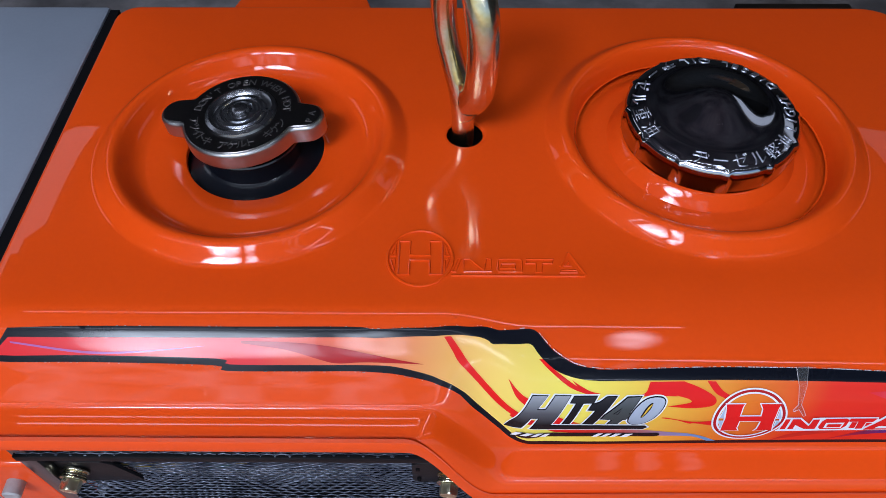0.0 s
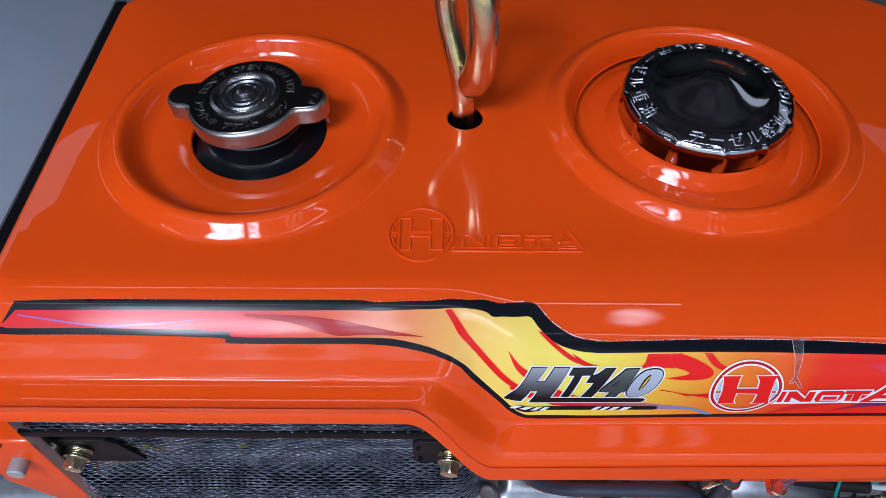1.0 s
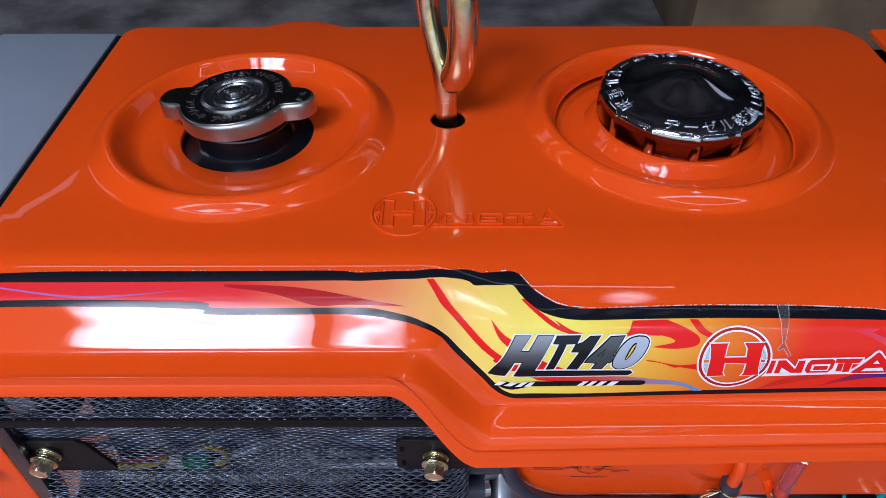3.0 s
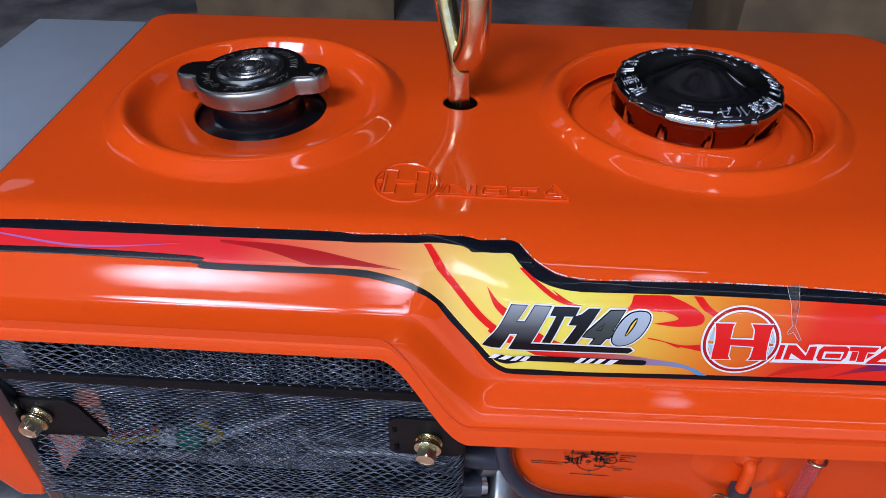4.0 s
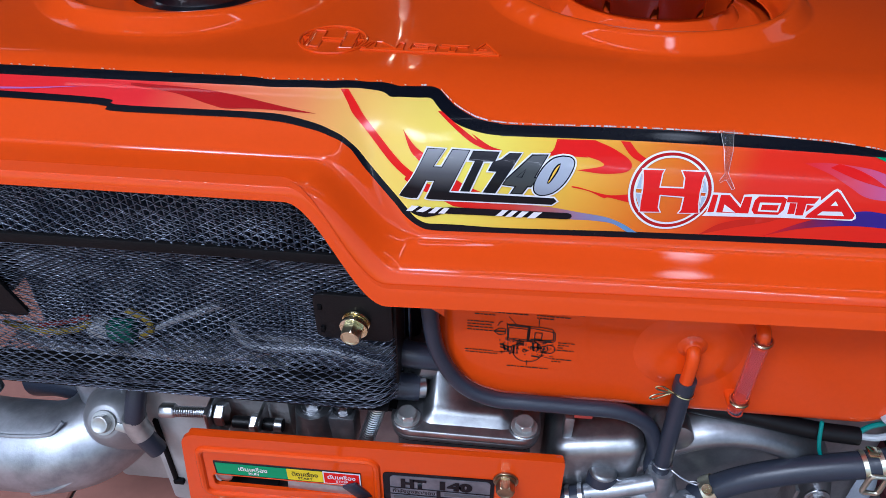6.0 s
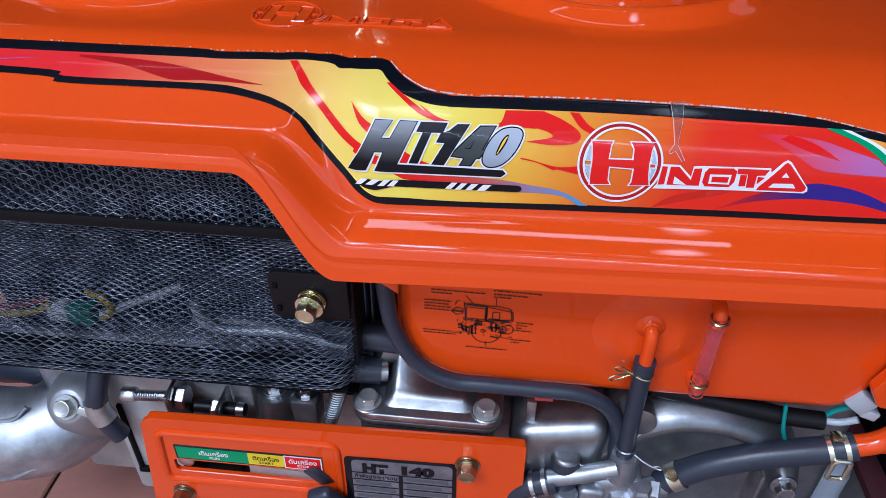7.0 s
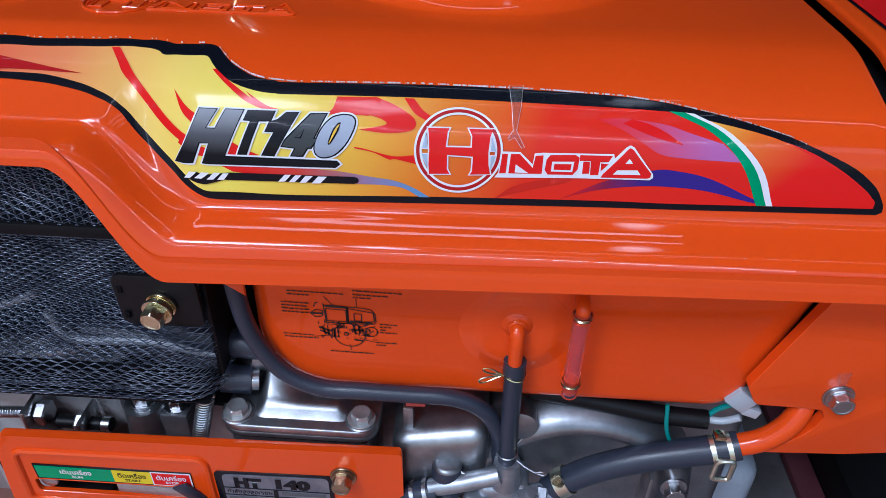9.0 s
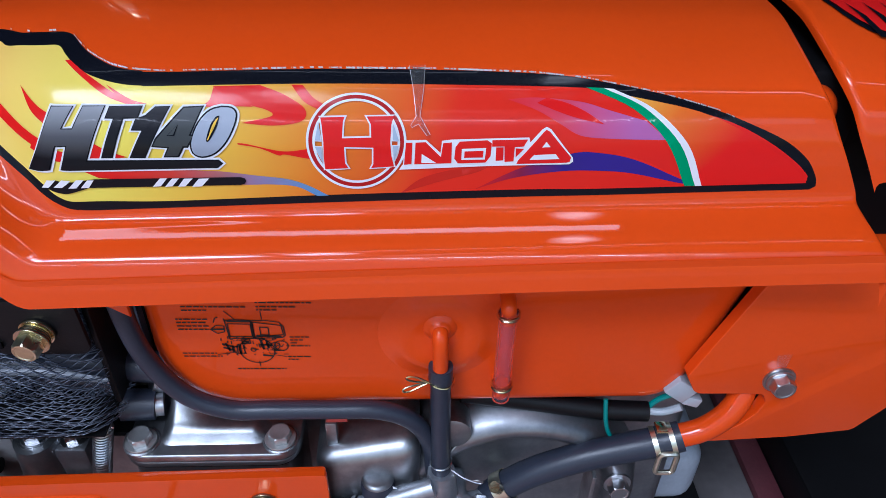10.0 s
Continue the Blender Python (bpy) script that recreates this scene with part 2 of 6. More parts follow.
SILVER = material("silver_paint", (0.50, 0.53, 0.57), 0.42, metal=0.85, spread=0.14, tint=(0.30, 0.32, 0.35), big=55, bump=0.10, bump_scale=800)
GREY = material("blue_grey_paint", (0.24, 0.27, 0.32), 0.45, spread=0.05, bump=0.05, bump_scale=300)

# ---- floor and room ----
FLOOR = material("dark_concrete", (0.23, 0.21, 0.21), 0.5, spread=0.3, tint=(0.075, 0.070, 0.072), big=7, grain=60, bump=0.3, bump_scale=80)
WALL = material("dim_plaster", (0.060, 0.063, 0.070), 0.8, spread=0.1, tint=(0.040, 0.042, 0.048), big=2, grain=40)
CEILING = material("grey_ceiling_board", (0.30, 0.32, 0.36), 0.8, spread=0.12, tint=(0.10, 0.11, 0.13), big=1.4, grain=40)
TILE = material("red_clay_tile", (0.43, 0.19, 0.15), 0.4, spread=0.12, tint=(0.35, 0.155, 0.12), big=9, grain=120, bump=0.1, bump_scale=200)
GROUT = material("dirty_grout", (0.07, 0.05, 0.045), 0.8, spread=0.2)
floor = part("floor", box(-5, 5, -6, 5, -0.1, 0), FLOOR, None, smooth=False)
tagged(floor, "dark worn concrete shop floor", "floor", kind="structure")
for nm, b in (("wall_back", (-5, 5, 5.0, 5.2, 0, 3)), ("wall_left", (-5.2, -5, -3.3, 5.2, 0, 3)), ("wall_right", (5, 5.2, -3.3, 5.2, 0, 3))):
    tagged(part(nm, box(*b), WALL, None, smooth=False), "dim grey plaster shop wall", "wall", kind="structure")
tagged(part("ceiling", box(-5.2, 5.2, -3.3, 5.2, 3.0, 3.15), CEILING, None, smooth=False), "grey shop ceiling", "ceiling", kind="structure")
pad = part("tiled_floor", join(box(-1.6, 0.20, -0.30, 0.95, 0, 0.006), box(-1.6, 1.4, -2.10, -0.301, 0, 0.006)), GROUT, None, smooth=False)
tagged(pad, "red clay tiles with dark joints under the engine", "tiled floor", kind="structure")
# Unseen apron, added to bounce light up onto the engine's lower front.
tagged(part("pavement", box(-5, 5, -6, -2.12, 0.0, 0.004), material("bounce_concrete", (0.36, 0.37, 0.39), 0.7, spread=0.12, tint=(0.28, 0.29, 0.31), big=3, grain=60, bump=0.2, bump_scale=80), None, smooth=False), "unseen grey concrete apron added before the engine to bounce light", "pavement", kind="structure")
FRAME = material("grey_steel_frame", (0.25, 0.25, 0.25), 0.5, spread=0.1)
for k, (x0, x1, y0, y1) in enumerate(p[:4] for p in PANES):
    roof_light = thing("window_%d" % (k + 1), ((x0 + x1) / 2, (y0 + y1) / 2, 2.93), "framed roof light in the dim ceiling", "roof light", kind="structure")
    for x in (x0 - 0.02, x1 + 0.02):
        part("window_bar", box(x - 0.015, x + 0.015, y0 - 0.035, y1 + 0.035, 2.93, 3.0), FRAME, roof_light, smooth=False)
    for y in (y0 - 0.02, y1 + 0.02):
        part("window_bar", box(x0 - 0.005, x1 + 0.005, y - 0.015, y + 0.015, 2.93, 3.0), FRAME, roof_light, smooth=False)
WHITE_LAMP = material("white_lamp_housing", (0.7, 0.7, 0.7), 0.5)
batten = thing("ceiling_lamp_housing", (-0.40, -0.95, 2.95), "long white housing of a tube lamp", "ceiling lamp")
part("housing", box(-3.42, 2.62, -1.0, -0.90, 2.90, 3.0, 0.01), WHITE_LAMP, batten)
short_lamp = thing("ceiling_lamp_housing", (-0.35, 0.14, 2.95), "white housing of a tube lamp above the engine", "ceiling lamp")
part("housing", box(-1.58, 0.88, 0.11, 0.17, 2.895, 3.0, 0.01), WHITE_LAMP, short_lamp)
row_lamp = thing("hanging_lamp_housing", (-1.2, -2.30, 2.10), "long white tube lamp housing hung along the shop front", "lamp")
part("housing", box(-3.95, 1.55, -2.33, -2.275, 2.085, 2.14, 0.008), WHITE_LAMP, row_lamp)
for x in (-3.2, -1.2, 0.8):
    part("hanger", box(x - 0.004, x + 0.004, -2.306, -2.298, 2.14, 3.0), FRAME, row_lamp)
# Boxes added above the two unseen fill lamps.
for x in (-3.2, 3.5):
    lamp = thing("ceiling_lamp_housing", (x, 2.3, 2.95), "white box housing added for an unseen fill lamp", "ceiling lamp")
    part("housing", box(x - 0.58, x + 0.58, 1.22, 3.38, 2.88, 3.0, 0.01), WHITE_LAMP, lamp)

# ---- cover shape ----
LEFT = np.array([(.222, .618), (.204, .6178), (.197, .6168), (.190, .614), (.184, .6104), (.178, .6065), (.1724, .6022), (.166, .5970),
                 (.1592, .5918), (.1563, .5898), (.1465, .5876), (.1424, .5858), (.1405, .5822), (.1398, .5785)])
RIGHT = np.array([(.222, .6182), (.205, .6172), (.188, .6134), (.172, .6062), (.163, .5975), (.157, .5865), (.1545, .574), (.1530, .5612),
                  (.1517, .5568), (.1478, .5543), (.1392, .5497), (.1356, .5464), (.1325, .5400), (.1305, .5309)])
STEP_AT = np.array([.02, .02, .02, .02, .02, .02, .021, .020, .017, .013, .009, .006, .004, .002])
STEP_HALF = 0.023
RISE = np.array([0, 0, 0, .003, .008, .014, .022, .030, .026, .022, .022, .022, .028, .0314])
END_OUT = np.array([0, 0, 0, .002, .006, .010, .016, .022, .024, .026, .029, .031, .033, .035])
X0, X1, YF, YB, ZD = -0.2335, 0.318, 0.222, 0.452, 0.618


def cover_rows(x):
    s = np.clip((x - STEP_AT + STEP_HALF) / (2 * STEP_HALF), 0, 1)
    s = (s * s * (3 - 2 * s))[:, None]
    p = LEFT * (1 - s) + RIGHT * s
    p[:, 1] += RISE * s[:, 0] * (x - 0.10)
    far = max(0.0, (x - 0.2) / (X1 - 0.2))
    return np.column_stack((x + END_OUT * far * far, p))


def cover_point(x, q, out=0.0):
    """The cover's front at x and row q (0 at the deck, 13 at the hem), lifted off by out."""
    def at(xx, qq):
        c = cover_rows(xx)
        i = int(min(max(math.floor(qq), 0), 12))
        t = qq - i
        a, b, d = c[max(i - 1, 0)], c[i], c[i + 1]
        e = c[min(i + 2, 13)]
        return 0.5 * (2 * b + (d - a) * t + (2 * a - 5 * b + 4 * d - e) * t * t + (3 * b - a - 3 * d + e) * t ** 3)
    p = at(x, q)
    if out:
        u, v = at(x + 5e-4, q) - at(x - 5e-4, q), at(x, min(q + 0.02, 13)) - at(x, max(q - 0.02, 0))
        n = np.cross(v, u)
        n /= np.linalg.norm(n)
        p = p + n * out * (1 if n[2] > 0 or n[1] < 0 else -1)
    return Vector(p)


RAD_C, FUEL_C, EYE_C = (-0.1165, 0.3155), (0.1525, 0.324), (0.0096, 0.324)
RAD_BEAD = [(.0940, 0), (.0925, .0003), (.0908, .0013), (.0880, .0037), (.0850, .0063), (.0832, .0077), (.0816, .0083), (.0798, .0082), (.0782, .0073), (.0765, .0053), (.0735, .0010), (.0712, -.0018), (.0690, -.0034), (.0662, -.0049), (.0640, -.0050), (.0600, -.0050), (.0416, -.0050), (.0410, -.0056), (.0408, -.0075)]
FUEL_BEAD = [(.0960, 0), (.0945, .0003), (.0928, .0013), (.0900, .0037), (.0870, .0063), (.0853, .0076), (.0838, .0081), (.0822, .0079), (.0808, .0069), (.0794, .0048), (.0770, .0004), (.0757, -.0040), (.0750, -.0070), (.0740, -.0072)]
HOLE_BEAD = [(.0135, 0), (.0118, -.0001), (.0112, -.0006), (.0109, -.0018)]


def cover_shell():
    from mathutils.geometry import delaunay_2d_cdt
    stations = sorted(set([round(X0 + i * (X1 - X0) / 75, 4) for i in range(76)] + [round(-0.03 + i * 0.0025, 4) for i in range(33)]))
    stations = [x for i, x in enumerate(stations) if i == 0 or x - stations[i - 1] > 0.0008]
    corner = [(X1 - 0.028 + 0.028 * math.sin(a), YB - 0.028 + 0.028 * math.cos(a)) for a in [math.pi / 2 * k / 8 for k in range(9)]]
    side = [(X1, YB - 0.028 - k * (YB - 0.028 - YF) / 12) for k in range(1, 12)]
    turn = [(X0 + 0.013 - 0.013 * math.cos(a), YB - 0.013 + 0.013 * math.sin(a)) for a in [math.pi / 2 * k / 6 for k in range(6)]]
    back = [(X0 + 0.013 + k * (X1 - 0.041 - X0) / 40, YB) for k in range(40)]
    left = [(X0, YF + k * (YB - 0.013 - YF) / 16) for k in range(1, 16)]
    rim = left + turn + back + corner + side
    border = [(x, YF) for x in reversed(stations)] + rim
    pts, edges, faces = [Vector(p) for p in border], [(i, (i + 1) % len(border)) for i in range(len(border))], []
    heights = {}
    for centre, bead, n in ((RAD_C, RAD_BEAD, 96), (FUEL_C, FUEL_BEAD, 96), (EYE_C, HOLE_BEAD, 32)):
        for r, z in bead:
            first = len(pts)
            for x, y in circle(*centre, r, n):
                heights[len(pts)] = z
                pts.append(Vector((x, y)))
            edges += [(first + i, first + (i + 1) % n) for i in range(n)]
    verts, _, tris, orig, _, _ = delaunay_2d_cdt(pts, edges, faces, 1, 1e-7)
    bm = bmesh.new()
    made = []
    for v, o in zip(verts, orig):
        made.append(bm.verts.new((v.x, v.y, ZD + (heights.get(o[0], 0) if o else 0) + 0.0002 * max(0, v.x))))
    holes = ((RAD_C, RAD_BEAD[-1][0]), (FUEL_C, FUEL_BEAD[-1][0]), (EYE_C, HOLE_BEAD[-1][0]))
    for t in tris:
        c = sum((verts[i] for i in t), Vector((0, 0))) / len(t)
        if any((c - Vector(h)).length < r * 0.995 for h, r in holes):
            continue
        bm.faces.new([made[i] for i in t])
    # the front, from the deck down to the hem and a turned-in lip
    qs = [i / 5 for i in range(66)]
    grid = []
    for x in stations:
        col = [bm.verts.new(cover_point(x, q)) for q in qs]
        hem = col[-1].co
        col += [bm.verts.new(hem + Vector(d)) for d in ((0, 0.0006, -0.0006), (0, 0.0016, -0.0004), (0, 0.0020, 0.001), (0, 0.0020, 0.012))]
        grid.append(col)
    for a, b in zip(grid, grid[1:]):
        for j in range(len(a) - 1):
            bm.faces.new((a[j], a[j + 1], b[j + 1], b[j]))
    # turned-down edges at the ends and the back
    def fold(way, outs, steps):
        last = way
        for off, dz in steps:
            row = [bm.verts.new(v.co + Vector((o[0] * off, o[1] * off, dz))) for v, o in zip(way, outs)]
            for i in range(len(row) - 1):
                bm.faces.new((last[i], last[i + 1], row[i + 1], row[i]))
            last = row
    steps = [(0.0012, -0.0003), (0.0022, -0.0012), (0.0027, -0.0030), (0.0028, -0.022)]
    loop = [made[i] for i in range(len(stations), len(border))]
    outs = [(-1, 0)] * (len(left)) + [(-math.cos(a), math.sin(a)) for a in [math.pi / 2 * k / 6 for k in range(6)]] + [(0, 1)] * len(back) + [(math.sin(a), math.cos(a)) for a in [math.pi / 2 * k / 8 for k in range(9)]] + [(1, 0)] * len(side)
    fold([made[len(stations) - 1]] + loop + [made[0]], [(-1, 0)] + outs + [(1, 0)], steps)
    fold([c for c in grid[0][:66]], [(-1, 0)] * 66, steps[:3] + [(0.0028, -0.012)])
    fold([c for c in grid[-1][:66]], [(1, 0)] * 66, steps[:3] + [(0.0028, -0.012)])
    bmesh.ops.remove_doubles(bm, verts=bm.verts, dist=0.0003)
    bmesh.ops.recalc_face_normals(bm, faces=bm.faces)
    return bm


cover = thing("engine_cover", (0.04, 0.34, 0.56), "glossy orange pressed-steel engine cover with flame sticker along its front", "engine cover")
part("shell", cover_shell(), ORANGE, cover, sharp=50)


# ---- stickers on the cover ----
def ink(name, base, rough=0.25):
    return material(name, base, rough, coat=0.22, coat_rough=0.025, spread=0.03, big=40, specular=0.10)


INK_BLACK = ink("sticker_black", (0.004, 0.005, 0.009))
INK_RED = ink("sticker_red", (0.74, 0.012, 0.011))
INK_DEEP = ink("sticker_deep_red", (0.42, 0.010, 0.012))
INK_WHITE = ink("sticker_white", (0.80, 0.80, 0.84))
INK_GREEN = ink("sticker_green", (0.0, 0.30, 0.12))
INK_PALE = ink("sticker_pale_blue", (0.42, 0.50, 0.62))
INK_LILAC = ink("sticker_lilac", (0.42, 0.12, 0.36))


def graded(name, stops, axis="X", lo=0.0, hi=1.0, slope=0.0):
    """A printed colour that runs along an axis of the object."""
    m = ink(name, stops[0][1])
    n, l = m.node_tree.nodes, m.node_tree.links
    co = n.new("ShaderNodeTexCoord")
    sep = n.new("ShaderNodeSeparateXYZ")
    l.new(co.outputs["Object"], sep.inputs[0])
    add = n.new("ShaderNodeMath")
    add.operation = "MULTIPLY_ADD"
    l.new(sep.outputs["Z"], add.inputs[0])
    add.inputs[1].default_value = slope
    l.new(sep.outputs[axis], add.inputs[2])
    rng = n.new("ShaderNodeMapRange")
    rng.inputs["From Min"].default_value, rng.inputs["From Max"].default_value = lo, hi
    l.new(add.outputs[0], rng.inputs["Value"])
    ramp = n.new("ShaderNodeValToRGB")
    e = ramp.color_ramp.elements
    while len(e) < len(stops):
        e.new(0.5)
    for el, (at, c) in zip(e, stops):
        el.position, el.color = at, (*c, 1)
    l.new(rng.outputs[0], ramp.inputs[0])
    l.new(ramp.outputs[0], n["Principled BSDF"].inputs["Base Color"])
    return m


FLAME = graded("printed_flame_ground", [(0.0, (.72, .018, .022)), (0.22, (.72, .025, .03)), (0.36, (.78, .24, .09)), (0.455, (.86, .60, .13)), (0.53, (.84, .72, .11)), (0.60, (.82, .50, .06)),
                                        (0.68, (.76, .20, .02)), (0.76, (.74, .028, .012)), (1.0, (.74, .012, .011))], "X", -0.22 - 0.4 * 0.588, 0.31 - 0.4 * 0.588, -0.4)
TIP_INK = graded("printed_tip", [(0.0, (.85, .52, .08)), (0.35, (.78, .16, .02)), (0.75, (.76, .012, .010))], "X", 0.2435 - 0.60, 0.300 - 0.575, -1.0)

NAVY_FADE = graded("printed_navy_fade", [(0.0, (.60, .014, .014)), (0.35, (.22, .015, .06)), (0.7, (.035, .018, .20)), (1.0, (.035, .018, .22))], "X", 0.195, 0.240)
LILAC_FADE = graded("printed_lilac_fade", [(0.0, (.74, .020, .022)), (0.45, (.66, .06, .10)), (1.0, (.46, .13, .36))], "X", 0.203, 0.252)
INK_SHADE = ink("sticker_shaded_red", (0.58, 0.022, 0.012))
SWOOSH = graded("printed_swoosh", [(0.0, (.74, .015, .012)), (0.30, (.62, .05, .035)), (0.55, (.42, .15, .16)), (0.72, (.28, .20, .34)), (1.0, (.12, .28, .52))], "X", 0.060, 0.132)


def sheet(outline, out, xstep=0.004, qstep=0.25):
    """A flat outline in x and q, cut fine and laid on the cover."""
    bm = bmesh.new()
    bm.faces.new([bm.verts.new((x, 0.01 * q, 0)) for x, q in outline])
    bm.normal_update()
    bmesh.ops.triangulate(bm, faces=bm.faces[:])
    return lay(bm, out, xstep, qstep)


def lay(bm, out, xstep=0.004, qstep=0.25):
    lo, hi = min(v.co.x for v in bm.verts), max(v.co.x for v in bm.verts)
    x = math.ceil(lo / xstep) * xstep
    while x < hi:
        bmesh.ops.bisect_plane(bm, geom=bm.verts[:] + bm.edges[:] + bm.faces[:], plane_co=(x, 0, 0), plane_no=(1, 0, 0))
        if -0.04 < x < 0.06 and x + xstep / 2 < hi:
            bmesh.ops.bisect_plane(bm, geom=bm.verts[:] + bm.edges[:] + bm.faces[:], plane_co=(x + xstep / 2, 0, 0), plane_no=(1, 0, 0))
        x += xstep
    lo, hi = min(v.co.y for v in bm.verts) * 100, max(v.co.y for v in bm.verts) * 100
    q = math.ceil(lo / qstep) * qstep
    while q < hi:
        bmesh.ops.bisect_plane(bm, geom=bm.verts[:] + bm.edges[:] + bm.faces[:], plane_co=(0, q / 100, 0), plane_no=(0, 1, 0))
        q += qstep
    for v in bm.verts:
        v.co = cover_point(v.co.x, v.co.y * 100, out)
    bm.normal_update()
    bmesh.ops.recalc_face_normals(bm, faces=bm.faces)
    if sum(f.normal.y * f.calc_area() for f in bm.faces) > 0:
        bmesh.ops.reverse_faces(bm, faces=bm.faces)
    return bm


def soft(points, steps=5):
    return [(p.x, p.y) for p in curve_points([(x, q, 0) for x, q in points], steps)]


def tongue(a, b):
    """A flame between two edges that start and end together or nearly so."""
    return soft(a) + list(reversed(soft(b)))


TOP = [(-.2192, 3.15), (-.1815, 3.00), (-.1041, 3.00), (-.0491, 2.97), (-.0364, 3.12), (-.0210, 3.03), (-.0055, 2.96), (.0073, 2.63), (.0163, 2.28), (.0211, 2.19), (.0253, 2.16), (.0308, 2.03), (.0383, 1.92), (.0414, 1.92), (.0443, 2.01), (.0478, 2.26), (.0519, 2.50), (.0563, 2.68), (.0617, 2.86), (.0668, 2.95), (.0718, 2.99), (.0792, 3.03), (.1327, 2.94), (.1809, 2.97), (.2149, 3.07), (.2340, 3.24), (.2590, 3.71), (.2795, 4.28), (.2987, 5.12), (.3062, 5.83), (.3083, 6.51), (.3078, 6.92)]
BOT = [(-.2253, 4.83), (-.2252, 5.51), (-.1770, 5.52), (-.1166, 5.70), (-.1100, 6.07), (-.0725, 6.08), (-.0457, 6.06), (-.0312, 6.16), (-.0247, 6.25), (-.0168, 6.43), (-.0088, 6.66), (-.0021, 6.96), (.0030, 7.06), (.0059, 7.08), (.0090, 7.18), (.0125, 7.23), (.0172, 7.17), (.0219, 7.09), (.0267, 7.02), (.0304, 7.06), (.0341, 7.06), (.0379, 7.05), (.0417, 7.07), (.0494, 7.13), (.0648, 7.12), (.0800, 7.11), (.1388, 7.07), (.2124, 7.07), (.2403, 7.10), (.3057, 7.08)]
ITOP = [(-.2183, 3.80), (-.1799, 3.80), (-.1029, 3.77), (-.0482, 3.71), (-.0353, 3.74), (-.0173, 3.63), (-.0020, 3.53), (.0084, 3.08), (.0151, 2.79), (.0193, 2.71), (.0218, 2.75), (.0274, 2.55), (.0350, 2.39), (.0406, 2.34), (.0440, 2.57), (.0475, 2.80), (.0510, 2.99), (.0550, 3.15), (.0601, 3.29), (.0664, 3.40), (.0725, 3.44), (.0798, 3.45), (.1327, 3.39), (.1806, 3.43), (.2339, 3.55), (.2481, 3.83), (.2794, 4.51), (.2947, 5.24), (.3040, 6.15), (.3056, 6.65)]
IBOT = [(-.2226, 4.51), (-.2224, 5.06), (-.1777, 5.03), (-.1144, 5.22), (-.1079, 5.63), (-.0729, 5.65), (-.0461, 5.63), (-.0320, 5.66), (-.0254, 5.76), (-.0161, 6.02), (-.0081, 6.30), (-.0013, 6.64), (.0046, 6.77), (.0087, 6.77), (.0128, 6.80), (.0171, 6.76), (.0220, 6.68), (.0270, 6.61), (.0320, 6.63), (.0357, 6.71), (.0389, 6.73), (.0433, 6.74), (.0548, 6.74), (.0801, 6.80), (.1382, 6.74), (.2116, 6.74), (.2400, 6.79), (.3043, 6.77)]

sticker = part("flame_sticker", sheet(soft(TOP, 4) + list(reversed(soft(BOT, 4))), 0.00025), INK_BLACK, cover, "long glossy flame sticker with a black border", sharp=0)
FILM = material("clear_film_edge", (0.78, 0.76, 0.76), 0.18, coat=1.0, spread=0.2, grain=900)


def film_flakes(way, x0, x1, count, off, seed):
    """Short ragged curls of the clear film along one edge of the sticker."""
    rnd = random.Random(seed)
    xs, qs = [p[0] for p in way], [p[1] for p in way]
    bm = bmesh.new()
    for _ in range(count):
        x = rnd.uniform(x0, x1)
        ln, wd = rnd.uniform(0.0003, 0.0011), rnd.uniform(0.006, 0.018)
        corners = []
        for dx, dq in ((-ln / 2, -wd), (ln / 2, -wd * rnd.uniform(0.3, 1)), (ln / 2, wd), (-ln / 2, wd * rnd.uniform(0.3, 1))):
            q = float(np.interp(x + dx, xs, qs)) + off + dq
            corners.append(bm.verts.new(cover_point(x + dx, q, 0.0004 + (0.0007 if dq * off > 0 else 0.0002))))
        bm.faces.new(corners)
    bmesh.ops.recalc_face_normals(bm, faces=bm.faces)
    return bm


tagged(part("film_edge", join(film_flakes(TOP, 0.045, 0.155, 150, -0.02, 3), film_flakes(TOP, 0.15, 0.285, 230, -0.02, 4), film_flakes(TOP, -0.2, 0.04, 45, -0.02, 5), film_flakes(BOT, -0.21, 0.0, 60, 0.02, 6)), FILM, sticker, "ragged edge of clear film", smooth=False), kind="stuff")
part("colour_ground", sheet(soft(ITOP, 4) + list(reversed(soft(IBOT, 4))), 0.0005), FLAME, sticker, sharp=0)

